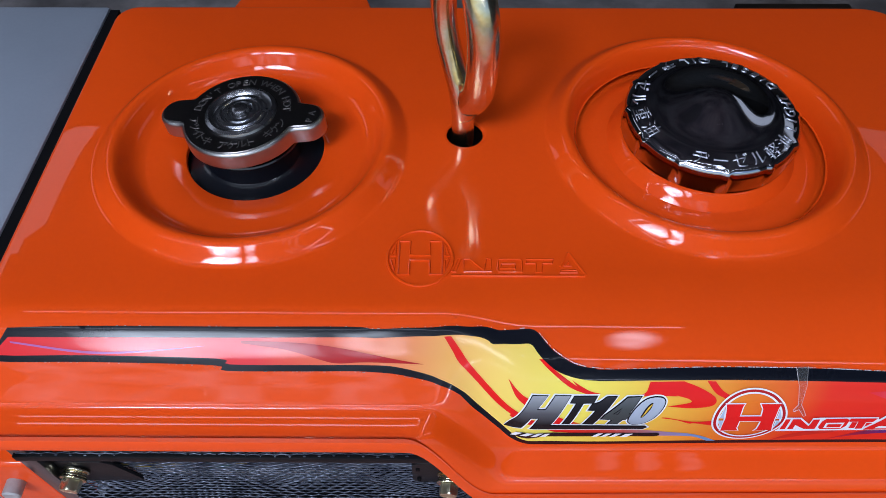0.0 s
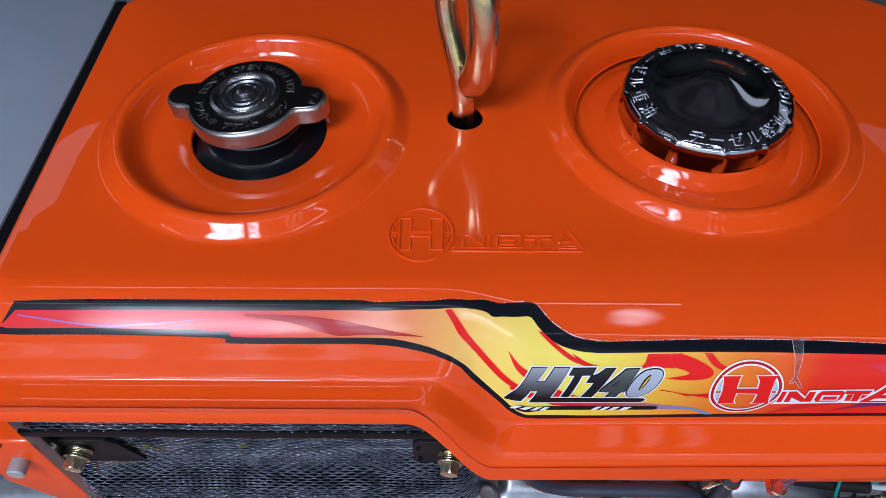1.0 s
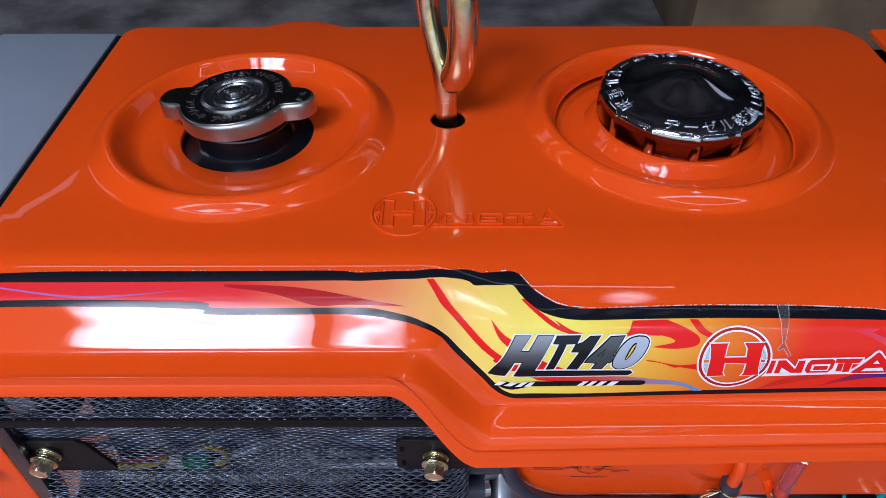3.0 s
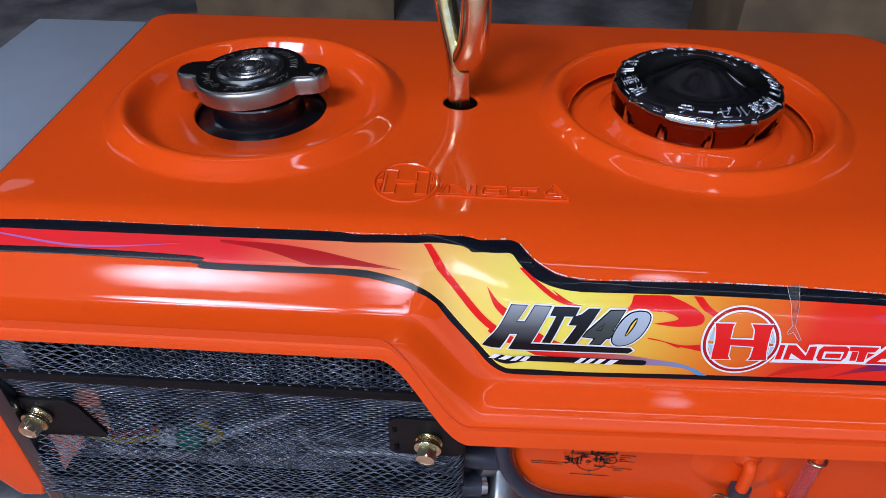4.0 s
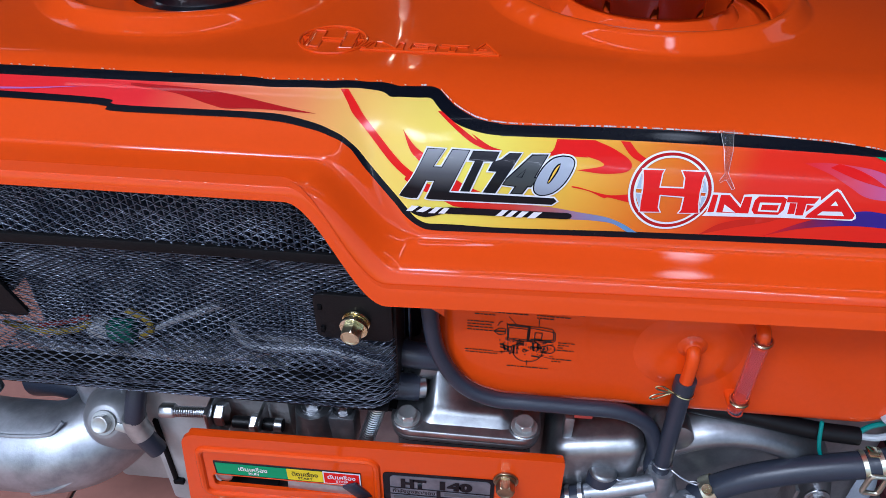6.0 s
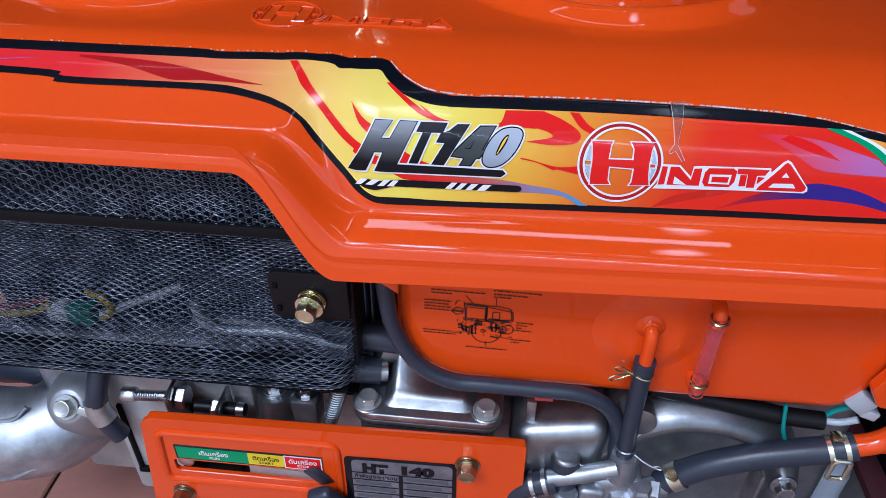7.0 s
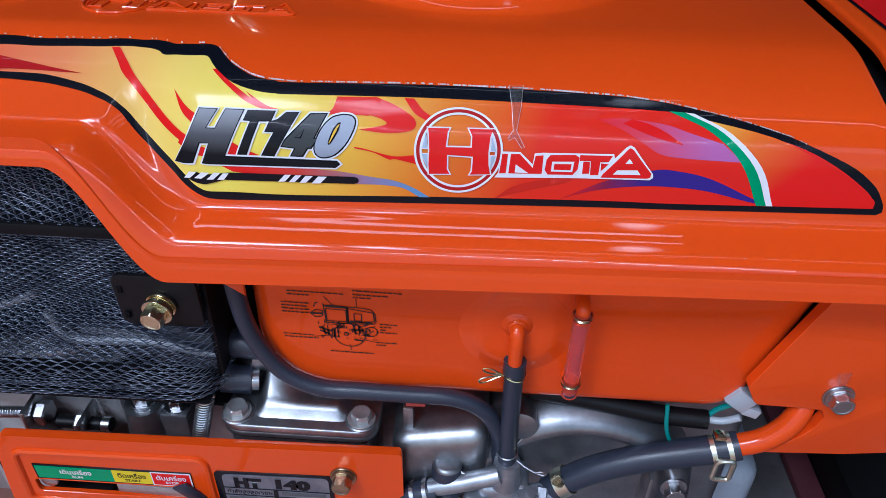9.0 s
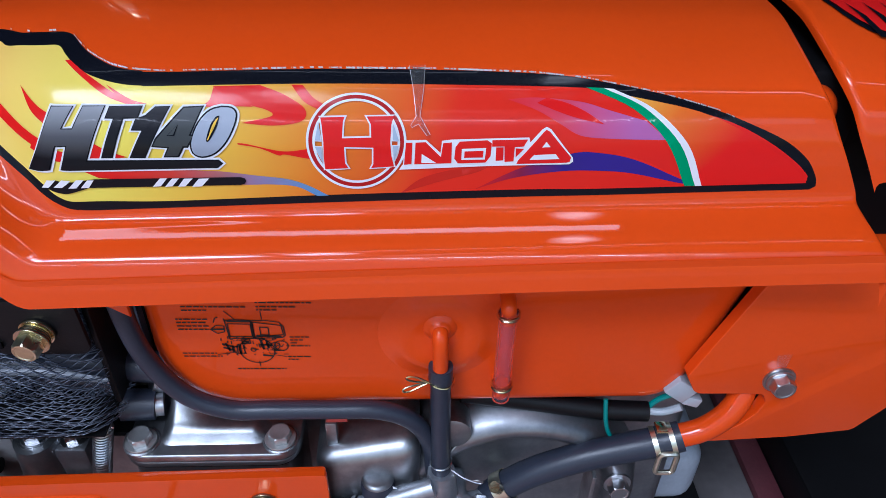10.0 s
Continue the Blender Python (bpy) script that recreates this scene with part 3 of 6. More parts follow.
FLAMES = [
    ("flame", INK_RED, [(-.0021, 3.63), (.0020, 4.45), (.0068, 5.15), (.0208, 5.50), (.0331, 5.43)], [(.0015, 3.51), (.0060, 4.15), (.0119, 4.68), (.0256, 4.97), (.0354, 5.06)]),
    ("flame", INK_RED, [(.0296, 3.75), (.0333, 4.32), (.038, 4.56)], [(.0296, 3.75), (.035, 4.08), (.0411, 4.28)]),
    ("flame", INK_RED, [(.0445, 2.73), (.0515, 3.19), (.0605, 3.75), (.069, 4.03)], [(.0464, 2.73), (.0551, 3.21), (.064, 3.7), (.0718, 3.98)]),
    ("flame", INK_RED, [(.0604, 3.41), (.0653, 3.83), (.0685, 3.99)], [(.0604, 3.41), (.0689, 3.84), (.0749, 3.98)]),
    ("flame", INK_RED, [(.0982, 3.47), (.1050, 3.85), (.1114, 4.04), (.1177, 4.19), (.1190, 4.36), (.1082, 4.54)], [(.1151, 3.44), (.1234, 3.72), (.1311, 4.15), (.1300, 4.50), (.1200, 4.62), (.1082, 4.54)]),
    ("flame", INK_RED, [(.0905, 4.10), (.0965, 3.94), (.0985, 3.50)], [(.0905, 4.10), (.1029, 4.07), (.1127, 4.09)]),
    ("flame", INK_RED, [(.1064, 5.14), (.1142, 5.26), (.1208, 5.48), (.1233, 5.46), (.1317, 5.60), (.1345, 5.60)], [(.1064, 5.10), (.1102, 5.14), (.1223, 5.36), (.1313, 5.31), (.1345, 5.31)]),
    ("flame", INK_RED, [(.1263, 3.43), (.1308, 3.94), (.1359, 4.18)], [(.1304, 3.44), (.1344, 3.84), (.1394, 4.1)]),
    ("flame", INK_DEEP, [(-.1023, 4.16), (-.0796, 4.61), (-.0625, 5.29), (-.0542, 5.52), (-.0396, 5.43), (-.0116, 5.56)], [(-.1025, 3.99), (-.0749, 4.11), (-.0555, 4.41), (-.0388, 4.85), (-.0251, 5.23), (-.0116, 5.56)]),
    ("streak", INK_LILAC, [(-.2172, 4.10), (-.1811, 4.73), (-.1557, 4.74), (-.12, 4.36)], [(-.2168, 4.22), (-.1808, 4.89), (-.1555, 4.86), (-.12, 4.36)]),
    ("swoosh", SWOOSH, [(.0478, 5.81), (.0652, 5.84), (.0838, 5.86), (.0931, 5.91), (.1001, 5.95), (.1117, 6.09), (.1234, 6.22), (.1315, 6.45), (.1381, 6.76)], [(.0541, 6.06), (.0667, 6.15), (.0831, 6.21), (.0995, 6.28), (.1077, 6.35), (.1173, 6.36), (.1267, 6.45), (.1338, 6.76)]),
    ("swoosh", NAVY_FADE, [(.1931, 6.69), (.2076, 6.35), (.2251, 6.17), (.2380, 6.18), (.2506, 6.30), (.2670, 6.68)], [(.1931, 6.69), (.2030, 6.30), (.2127, 5.97), (.2290, 5.58), (.2376, 5.58), (.2504, 5.83), (.2672, 6.56)]),
    ("swoosh", INK_SHADE, [(.1653, 6.74), (.1801, 6.40), (.1928, 6.17), (.1982, 6.00)], [(.1653, 6.74), (.1727, 6.31), (.1819, 6.09), (.1891, 6.00)]),
    ("swoosh", LILAC_FADE, [(.2049, 3.91), (.2155, 4.25), (.2243, 4.68), (.2313, 5.02), (.2416, 5.13), (.2620, 5.20)], [(.2049, 3.91), (.2155, 3.86), (.2313, 4.00), (.2417, 4.27), (.2545, 4.60)]),
    ("flame", INK_RED, [(.2155, 4.03), (.2242, 4.33), (.2312, 4.52), (.2397, 4.69)], [(.2191, 3.87), (.2261, 4.03), (.2330, 4.30), (.2397, 4.69)]),
    ("tip_ground", TIP_INK, [(.2434, 3.62), (.2574, 4.29), (.2685, 5.37), (.2728, 6.75)], [(.2438, 3.72), (.2794, 4.54), (.3036, 6.2), (.3050, 6.75)]),
    ("green_band", INK_GREEN, [(.2335, 3.54), (.2501, 4.24), (.2613, 5.25), (.2673, 6.76)], [(.2399, 3.57), (.2544, 4.23), (.2658, 5.32), (.2707, 6.76)]),
    ("white_band", INK_WHITE, [(.2399, 3.57), (.2544, 4.23), (.2658, 5.32), (.2707, 6.76)], [(.2434, 3.60), (.2574, 4.25), (.2685, 5.33), (.2728, 6.76)]),
]
for nm, mat, a, b in FLAMES:
    lift = {"swoosh": 0.00065, "green_band": 0.0009, "white_band": 0.00095}.get(nm, 0.0008)
    part(nm, sheet(tongue(a, b), lift), mat, sticker, sharp=0)


def text_bmesh(body, grow=0.0, spacing=1.0):
    """Flat letters from the built-in font, with the box of the plain letters as (x0, x1, y0, y1)."""
    def flat(g):
        cu = bpy.data.curves.new("letters", "FONT")
        cu.body, cu.offset, cu.space_character, cu.resolution_u = body, g, spacing, 4
        ob = new("letters", cu)
        bpy.context.view_layer.update()
        me = bpy.data.meshes.new_from_object(ob.evaluated_get(bpy.context.evaluated_depsgraph_get()))
        bpy.data.objects.remove(ob)
        return me
    plain = flat(0.02)
    xs, ys = [v.co.x for v in plain.vertices], [v.co.y for v in plain.vertices]
    me = flat(grow)
    bm = bmesh.new()
    bm.from_mesh(me)
    bmesh.ops.triangulate(bm, faces=bm.faces[:])
    return bm, (min(xs), max(xs), min(ys), max(ys))


def grown(points, d):
    """An outline moved outwards by d metres; a row of q is about 12.5 mm deep here."""
    k = 0.0125
    p = [Vector((x, -q * k)) for x, q in points]
    n = len(p)
    area = sum(p[i].x * p[(i + 1) % n].y - p[(i + 1) % n].x * p[i].y for i in range(n))
    out = []
    for i in range(n):
        a, b = (p[i] - p[i - 1]).normalized(), (p[(i + 1) % n] - p[i]).normalized()
        na, nb = Vector((a.y, -a.x)), Vector((b.y, -b.x))
        m = (na + nb)
        m = m / max(m.length_squared / 2, 0.7) * (1 if area > 0 else -1)
        v = p[i] + m * d
        out.append((v.x, -v.y / k))
    return out


MODEL = {
    "H": [(.0288, 6.45), (.0415, 4.04), (.0491, 4.04), (.0443, 4.65), (.0482, 4.65), (.0525, 4.04), (.0603, 4.04), (.0515, 5.53), (.0990, 5.58), (.1002, 5.68), (.0983, 5.80), (.0416, 5.80), (.0452, 5.12), (.0413, 5.13), (.0373, 5.93)],
    "T": [(.0601, 4.37), (.0619, 4.06), (.0734, 4.05), (.0716, 4.37), (.0665, 4.38), (.0609, 5.45), (.0571, 5.45), (.0631, 4.38)],
    "1": [(.0673, 5.46), (.0729, 4.71), (.0691, 4.70), (.0709, 4.41), (.0745, 4.31), (.0780, 4.08), (.0832, 4.06), (.0726, 5.47)],
    "4": [(.0880, 4.09), (.0951, 4.06), (.0899, 4.85), (.0914, 4.86), (.0885, 5.19), (.0870, 5.19), (.0848, 5.46), (.0795, 5.46), (.0814, 5.20), (.0757, 5.16), (.0773, 4.94)],
    "0": soft([(.1014, 4.07), (.1051, 4.10), (.1069, 4.28), (.1059, 4.62), (.1028, 5.05), (.0983, 5.38), (.0933, 5.49), (.0901, 5.37), (.0896, 5.09), (.0913, 4.72), (.0939, 4.40), (.0974, 4.16), (.1014, 4.07)], 3)[:-1],
}
INK_DARK = graded("printed_dark_letters", [(0.0, (.006, .006, .008)), (0.6, (.010, .010, .013)), (1.0, (.035, .035, .045))], "Z", 0.572, 0.603)
INK_GRADE = graded("printed_steel_letters", [(0.0, (.004, .004, .006)), (0.40, (.008, .008, .010)), (0.62, (.09, .09, .10)), (0.80, (.24, .25, .27)), (1.0, (.44, .46, .51))], "Z", 0.565, 0.602)
INK_GUN = graded("printed_gunmetal", [(0.0, (.025, .027, .028)), (0.6, (.060, .066, .066)), (1.0, (.15, .16, .18))], "Z", 0.572, 0.603)
INK_SILVER = graded("printed_silver", [(0.0, (.14, .16, .18)), (0.45, (.34, .38, .46)), (1.0, (.46, .50, .58))], "Z", 0.572, 0.602)
for m in (INK_DARK, INK_GRADE, INK_GUN, INK_SILVER):
    m.node_tree.nodes["Principled BSDF"].inputs["Coat Weight"].default_value = 0.15
FACES = {"H": INK_GRADE, "T": INK_DARK, "1": INK_DARK, "4": INK_GUN, "0": INK_SILVER}
for ch, pts in MODEL.items():
    part("letter_rim", sheet(grown(pts, 0.0009), 0.0010), INK_WHITE, sticker, sharp=0)
for ch, pts in MODEL.items():
    part("letter_edge", sheet(grown(pts, 0.0002), 0.0012), INK_BLACK, sticker, sharp=0)
    part("letter", sheet(grown(pts, -0.0004 if ch in "04" else -0.0002), 0.0014), FACES[ch], sticker, sharp=0)
ZERO_HOLE = soft([(.1007, 4.34), (.0998, 4.60), (.0972, 4.94), (.0958, 5.04), (.0957, 4.94), (.0975, 4.58), (.0994, 4.38), (.1007, 4.34)], 3)[:-1]
for pts in ([(.0858, 4.57), (.0816, 4.86), (.0842, 4.87)], ZERO_HOLE):
    part("gap_edge", sheet(grown(pts, 0.0001), 0.0016), INK_BLACK, sticker)
    part("letter_gap", sheet(grown(pts, -0.0006 if pts is ZERO_HOLE else -0.0004), 0.0018), FLAME if pts is ZERO_HOLE else INK_GUN, sticker)
for pts in ([(.0332, 5.10), (.0449, 5.31), (.0417, 5.58), (.0312, 5.61)], [(.0544, 5.04), (.0581, 5.21), (.0604, 5.30), (.0661, 5.46), (.0514, 5.52)]):
    part("flame", sheet(pts, 0.0008), INK_RED, sticker)
part("stripe_bar", sheet([(.0334, 6.65), (.0377, 6.21), (.0525, 6.08), (.1061, 6.11), (.1076, 6.15), (.1080, 6.23), (.1073, 6.31), (.1057, 6.34), (.0500, 6.32)], 0.0011), INK_BLACK, sticker)
for pts in ([(.0350, 6.34), (.0385, 6.18), (.0349, 6.55), (.0322, 6.72)], [(.0407, 6.12), (.0440, 6.10), (.0402, 6.34), (.0370, 6.44)], [(.0459, 6.09), (.0488, 6.09), (.0454, 6.31), (.0425, 6.32)], [(.0500, 6.10), (.0524, 6.10), (.0500, 6.31), (.0470, 6.31)],
            [(.0766, 6.09), (.0792, 6.09), (.0764, 6.31), (.0734, 6.32)], [(.0810, 6.10), (.0836, 6.10), (.0806, 6.32), (.0779, 6.33)], [(.0854, 6.11), (.0886, 6.11), (.0854, 6.33), (.0826, 6.34)], [(.0908, 6.12), (.0946, 6.12), (.0915, 6.34), (.0878, 6.35)]):
    part("white_slash", sheet(pts, 0.0014), INK_WHITE, sticker)

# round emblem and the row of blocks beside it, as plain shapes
EX, EQ, ER, EH = 0.1495, 5.115, 0.0183, 1.425


def on_emblem(u, v):
    return (EX + ER * u, EQ - EH * v)


def emblem_ring(r0, r1, out):
    bm = bmesh.new()
    a = [bm.verts.new((p[0], p[1] * .01, 0)) for p in (on_emblem(r0 * math.cos(t), r0 * math.sin(t)) for t in [2 * math.pi * i / 64 for i in range(64)])]
    b = [bm.verts.new((p[0], p[1] * .01, 0)) for p in (on_emblem(r1 * math.cos(t), r1 * math.sin(t)) for t in [2 * math.pi * i / 64 for i in range(64)])]
    for i in range(64):
        bm.faces.new((a[i], a[(i + 1) % 64], b[(i + 1) % 64], b[i]))
    return lay(bm, out)


part("emblem_ring", emblem_ring(0.952, 1.0, 0.0012), INK_WHITE, sticker, sharp=0)
part("emblem_ring", emblem_ring(0.872, 0.952, 0.0012), INK_DEEP, sticker, sharp=0)
part("emblem_ring", emblem_ring(0.822, 0.872, 0.0012), INK_WHITE, sticker, sharp=0)
BARS = [(.1363, 4.38), (.1460, 4.37), (.1452, 4.53), (.1447, 4.97), (.1546, 4.96), (.1546, 4.62), (.1530, 4.37), (.1638, 4.36), (.1627, 4.64), (.1622, 5.13), (.1625, 5.53), (.1635, 5.90), (.1541, 5.93), (.1551, 5.78), (.1553, 5.31), (.1453, 5.28), (.1454, 5.73), (.1467, 5.92), (.1373, 5.95), (.1370, 5.56), (.1372, 5.10), (.1368, 4.62)]
part("emblem_mark", sheet(grown(BARS, 0.00022), 0.0012), INK_WHITE, sticker)
part("emblem_mark", sheet(grown(BARS, -0.00035), 0.0014), INK_RED, sticker)
for pts in ([(.1360, 4.52), (.1370, 5.08), (.1341, 5.07)], [(.1340, 5.20), (.1370, 5.21), (.1369, 5.72)], [(.1631, 4.60), (.1655, 5.11), (.1624, 5.10)], [(.1625, 5.21), (.1654, 5.21), (.1630, 5.74)]):
    part("emblem_chip", sheet(pts, 0.0016), INK_WHITE, sticker)
    part("chip_field", sheet(grown(pts, -0.00035), 0.0018), INK_PALE, sticker)
part("block_rim", sheet([(.1649, 5.99), (.1664, 5.81), (.1673, 5.08), (.1750, 5.08), (.1803, 5.48), (.1808, 5.11), (.1844, 5.08), (.2128, 5.05), (.2132, 5.20), (.2175, 4.81), (.2190, 4.74), (.2206, 4.81), (.2288, 5.70), (.2290, 5.84), (.2277, 5.93), (.1982, 5.93)], 0.0012), INK_WHITE, sticker)
for pts in ([(.1678, 5.17), (.1697, 5.17), (.1693, 5.79), (.1670, 5.81)], [(.1708, 5.80), (.1713, 5.17), (.1747, 5.16), (.1805, 5.62), (.1814, 5.20), (.1842, 5.18), (.1841, 5.79)],
            [(.1856, 5.66), (.1860, 5.30), (.1874, 5.16), (.1974, 5.13), (.1989, 5.21), (.1986, 5.60), (.1969, 5.79), (.1869, 5.80)], [(.1995, 5.13), (.2121, 5.12), (.2108, 5.30), (.2074, 5.32), (.2072, 5.77), (.2043, 5.78), (.2040, 5.29), (.1995, 5.29)],
            [(.2093, 5.76), (.2182, 4.90), (.2190, 4.85), (.2201, 4.90), (.2279, 5.69), (.2276, 5.82), (.2265, 5.85), (.2088, 5.86)], [(.2010, 5.35), (.2033, 5.35), (.2034, 5.73), (.2010, 5.74)], [(.2082, 5.39), (.2108, 5.40), (.2082, 5.64)]):
    part("block", sheet(grown(pts, 0.00022), 0.0014), INK_RED, sticker)
for pts in ([(.1733, 5.48), (.1731, 5.78), (.1789, 5.79)], [(.1880, 5.35), (.1972, 5.33), (.1968, 5.71), (.1879, 5.71)], [(.2174, 5.36), (.2207, 5.35), (.2190, 5.17)], [(.2147, 5.58), (.2226, 5.56), (.2241, 5.74), (.2130, 5.75)]):
    part("block_hole", sheet(grown(pts, -0.0001), 0.0016), INK_WHITE, sticker)
part("block", sheet([(.1891, 5.43), (.1961, 5.42), (.1959, 5.63), (.1890, 5.63)], 0.0018), INK_RED, sticker)

CLEAR = material("clear_tape", (0.95, 0.95, 0.95), 0.10, transmission=0.96, spread=0.05, bump=0.5, bump_scale=350)
CLEAR.node_tree.nodes["Principled BSDF"].inputs["IOR"].default_value = 1.14
TAPE = [(.1690, 2.92), (.1748, 2.90), (.1742, 3.6), (.1728, 4.4), (.1764, 4.92), (.1752, 4.95), (.1722, 4.62), (.1698, 4.72), (.1694, 4.65), (.1714, 4.4), (.1704, 3.6)]
tape = part("tape_strip", sheet(TAPE, 0.0018), CLEAR, sticker, "torn strip of clear tape")
part("tape_edge", tube([cover_point(x, q, 0.0018) for x, q in TAPE[1:] + TAPE[:1]], 0.00010, 5, smooth=False), FILM, tape)

# raised mark pressed into the deck
ZM = 0.6183


def ridge(points, r=0.0007, close=False):
    pts = [Vector((x, y, ZM + 0.00005)) for x, y in points]
    return tube(pts + ([pts[0]] if close else []), r, 6, smooth=False)


part("pressed_ring", ridge([(-0.0149 + 0.0172 * math.cos(a), 0.2300 + 0.0180 * math.sin(a)) for a in [2 * math.pi * i / 48 for i in range(49)]], 0.0008), ORANGE, cover)
part("pressed_mark", ridge([(-.0263, .2409), (-.0203, .2407), (-.0204, .2315), (-.0097, .2315), (-.0100, .2405), (-.0034, .2405), (-.0036, .2192), (-.0097, .2192), (-.0099, .2283), (-.0203, .2283), (-.0205, .2192), (-.0263, .2190)], 0.00065, True), ORANGE, cover)
for pts in ([(-.0280, .2385), (-.0304, .2313), (-.0280, .2311)], [(-.0304, .2287), (-.0280, .2287), (-.0281, .2217)], [(-.0018, .2388), (.0004, .2311), (-.0020, .2311)], [(-.0020, .2290), (.0004, .2290), (-.0018, .2215)]):
    part("pressed_chip", ridge(pts, 0.0005, True), ORANGE, cover)
part("pressed_line", ridge([(0.0015, 0.2185), (0.0700, 0.2185), (0.0707, 0.2192), (0.0634, 0.2334), (0.0622, 0.2330), (0.0580, 0.2245)], 0.00075), ORANGE, cover)
for pts in ([(.0048, .2292), (.0063, .2292), (.0035, .2210), (.0016, .2210)], [(.0078, .2292), (.0112, .2292), (.0185, .2219), (.0196, .2292), (.0221, .2292), (.0222, .2210), (.0078, .2208)],
            [(.0262, .2293), (.0372, .2293), (.0384, .2280), (.0380, .2210), (.0262, .2210), (.0253, .2225)], [(.0274, .2262), (.0350, .2262), (.0345, .2232), (.0268, .2232)],
            [(.0404, .2291), (.0551, .2293), (.0540, .2266), (.0489, .2264), (.0480, .2209), (.0453, .2209), (.0455, .2264), (.0402, .2264)],
            [(.0588, .2222), (.0661, .2222), (.0668, .2207), (.0575, .2207)], [(.0601, .2250), (.0624, .2280), (.0637, .2250)]):
    part("pressed_block", ridge(pts, 0.00055, True), ORANGE, cover)

# ---- radiator with its cap ----
radiator = thing("radiator", (-0.105, 0.30, 0.40), "black radiator with filler neck and bright steel cap under the cover", "radiator")
part("core", box(-0.228, 0.030, 0.215, 0.36, 0.405, 0.585, 0.004), DARK, radiator)
# Thin black plate added to darken the view down through the guard.
part("lower_tank", box(-0.228, 0.020, 0.1720, 0.36, 0.4005, 0.4040, 0.001), DARK, radiator)
part("top_tank", box(-0.222, 0.022, 0.235, 0.40, 0.578, 0.6055, 0.006, 3), BLACK, radiator)
FIN = material("dull_fin_metal", (0.13, 0.17, 0.24), 0.4, metal=0.2, spread=0.25)
fin_mesh = None
for i in range(60):
    if fin_mesh is None:
        fin = part("fin", box(-0.0005, 0.0005, 0.2085, 0.2155, 0.41, 0.578), FIN, radiator, smooth=False)
        fin_mesh, fin_home = fin.data, fin.location.copy()
    else:
        fin = new("fin", fin_mesh)
        fin.parent = radiator
        fin.matrix_parent_inverse = radiator.children[0].matrix_parent_inverse
    fin.location = fin_home + Vector((-0.224 + 0.0042 * i, 0, 0))
part("neck", moved(lathe([(0.050, -0.0035), (0.0445, -0.003), (0.040, -0.0030), (0.0315, -0.0026), (0.0290, -0.0010), (0.0280, 0.002), (0.0278, 0.0110), (0.0305, 0.0125), (0.0300, 0.0135), (0.024, 0.0135), (0.023, 0.006), (0, 0.006)]), pose(-0.1185, 0.318, 0.6110)), BLACK, radiator)

CAP_M = pose(-0.1205, 0.3215, 0.6245, 0, -4, -7)
CAP_RIM = material("brushed_cap_steel", (0.46, 0.45, 0.44), 0.34, metal=1.0, spread=0.08, rough_spread=0.2)
CAP_TOP = material("dark_stamped_steel", (0.15, 0.14, 0.135), 0.30, metal=1.0, spread=0.08, rough_spread=0.2)


def cap_outline(r, ear, tip):
    n = 180
    out = []
    for i in range(n):
        a = 2 * math.pi * i / n
        best = r
        for side in (0, math.pi):
            d = (a - side + math.pi) % (2 * math.pi) - math.pi
            c = tip - ear
            inside = ear * ear - (c * math.sin(d)) ** 2
            if abs(d) < 1.2 and inside > 0:
                best = max(best, c * math.cos(d) + math.sqrt(inside))
        out.append((a, best))
    vals = [b for _, b in out]
    for _ in range(2):
        vals = [(vals[i - 1] + 2 * vals[i] + vals[(i + 1) % n]) / 4 for i in range(n)]
    return [(v * math.cos(a), v * math.sin(a)) for (a, _), v in zip(out, vals)]


cap = part("cap", moved(slab(cap_outline(0.0350, 0.0115, 0.0497), 0.001, 0.0115, 0.0022, 3), CAP_M), CAP_RIM, radiator, "bright steel radiator cap with two ears and stamped warning")
part("stamped_top", moved(slab(cap_outline(0.0334, 0.0099, 0.0481), 0.0112, 0.0119, 0.0004, 1), CAP_M), CAP_TOP, cap, "darker stamped face of the cap")
HUB_STEEL = material("polished_hub_steel", (0.42, 0.42, 0.44), 0.27, metal=1.0, spread=0.05)
HUB = [(0.0212, 0.0118), (0.0207, 0.0133), (0.0186, 0.0141), (0.0168, 0.0135), (0.0156, 0.0121), (0.0143, 0.0121), (0.0135, 0.0133), (0.0120, 0.0135), (0.0112, 0.0124), (0.0102, 0.0124), (0.0096, 0.0134), (0.0078, 0.0136), (0.0072, 0.0126), (0.0054, 0.0128), (0.0049, 0.0155), (0.0036, 0.0164), (0, 0.0164)]
part("hub", moved(lathe(HUB, 48), CAP_M), HUB_STEEL, cap, "bright ringed hub with a rivet")
part("lower_lugs", moved(lathe([(0.0245, -0.006), (0.0290, -0.005), (0.0300, 0.0015), (0.0, 0.0015)], 40), CAP_M), BLACK, cap)


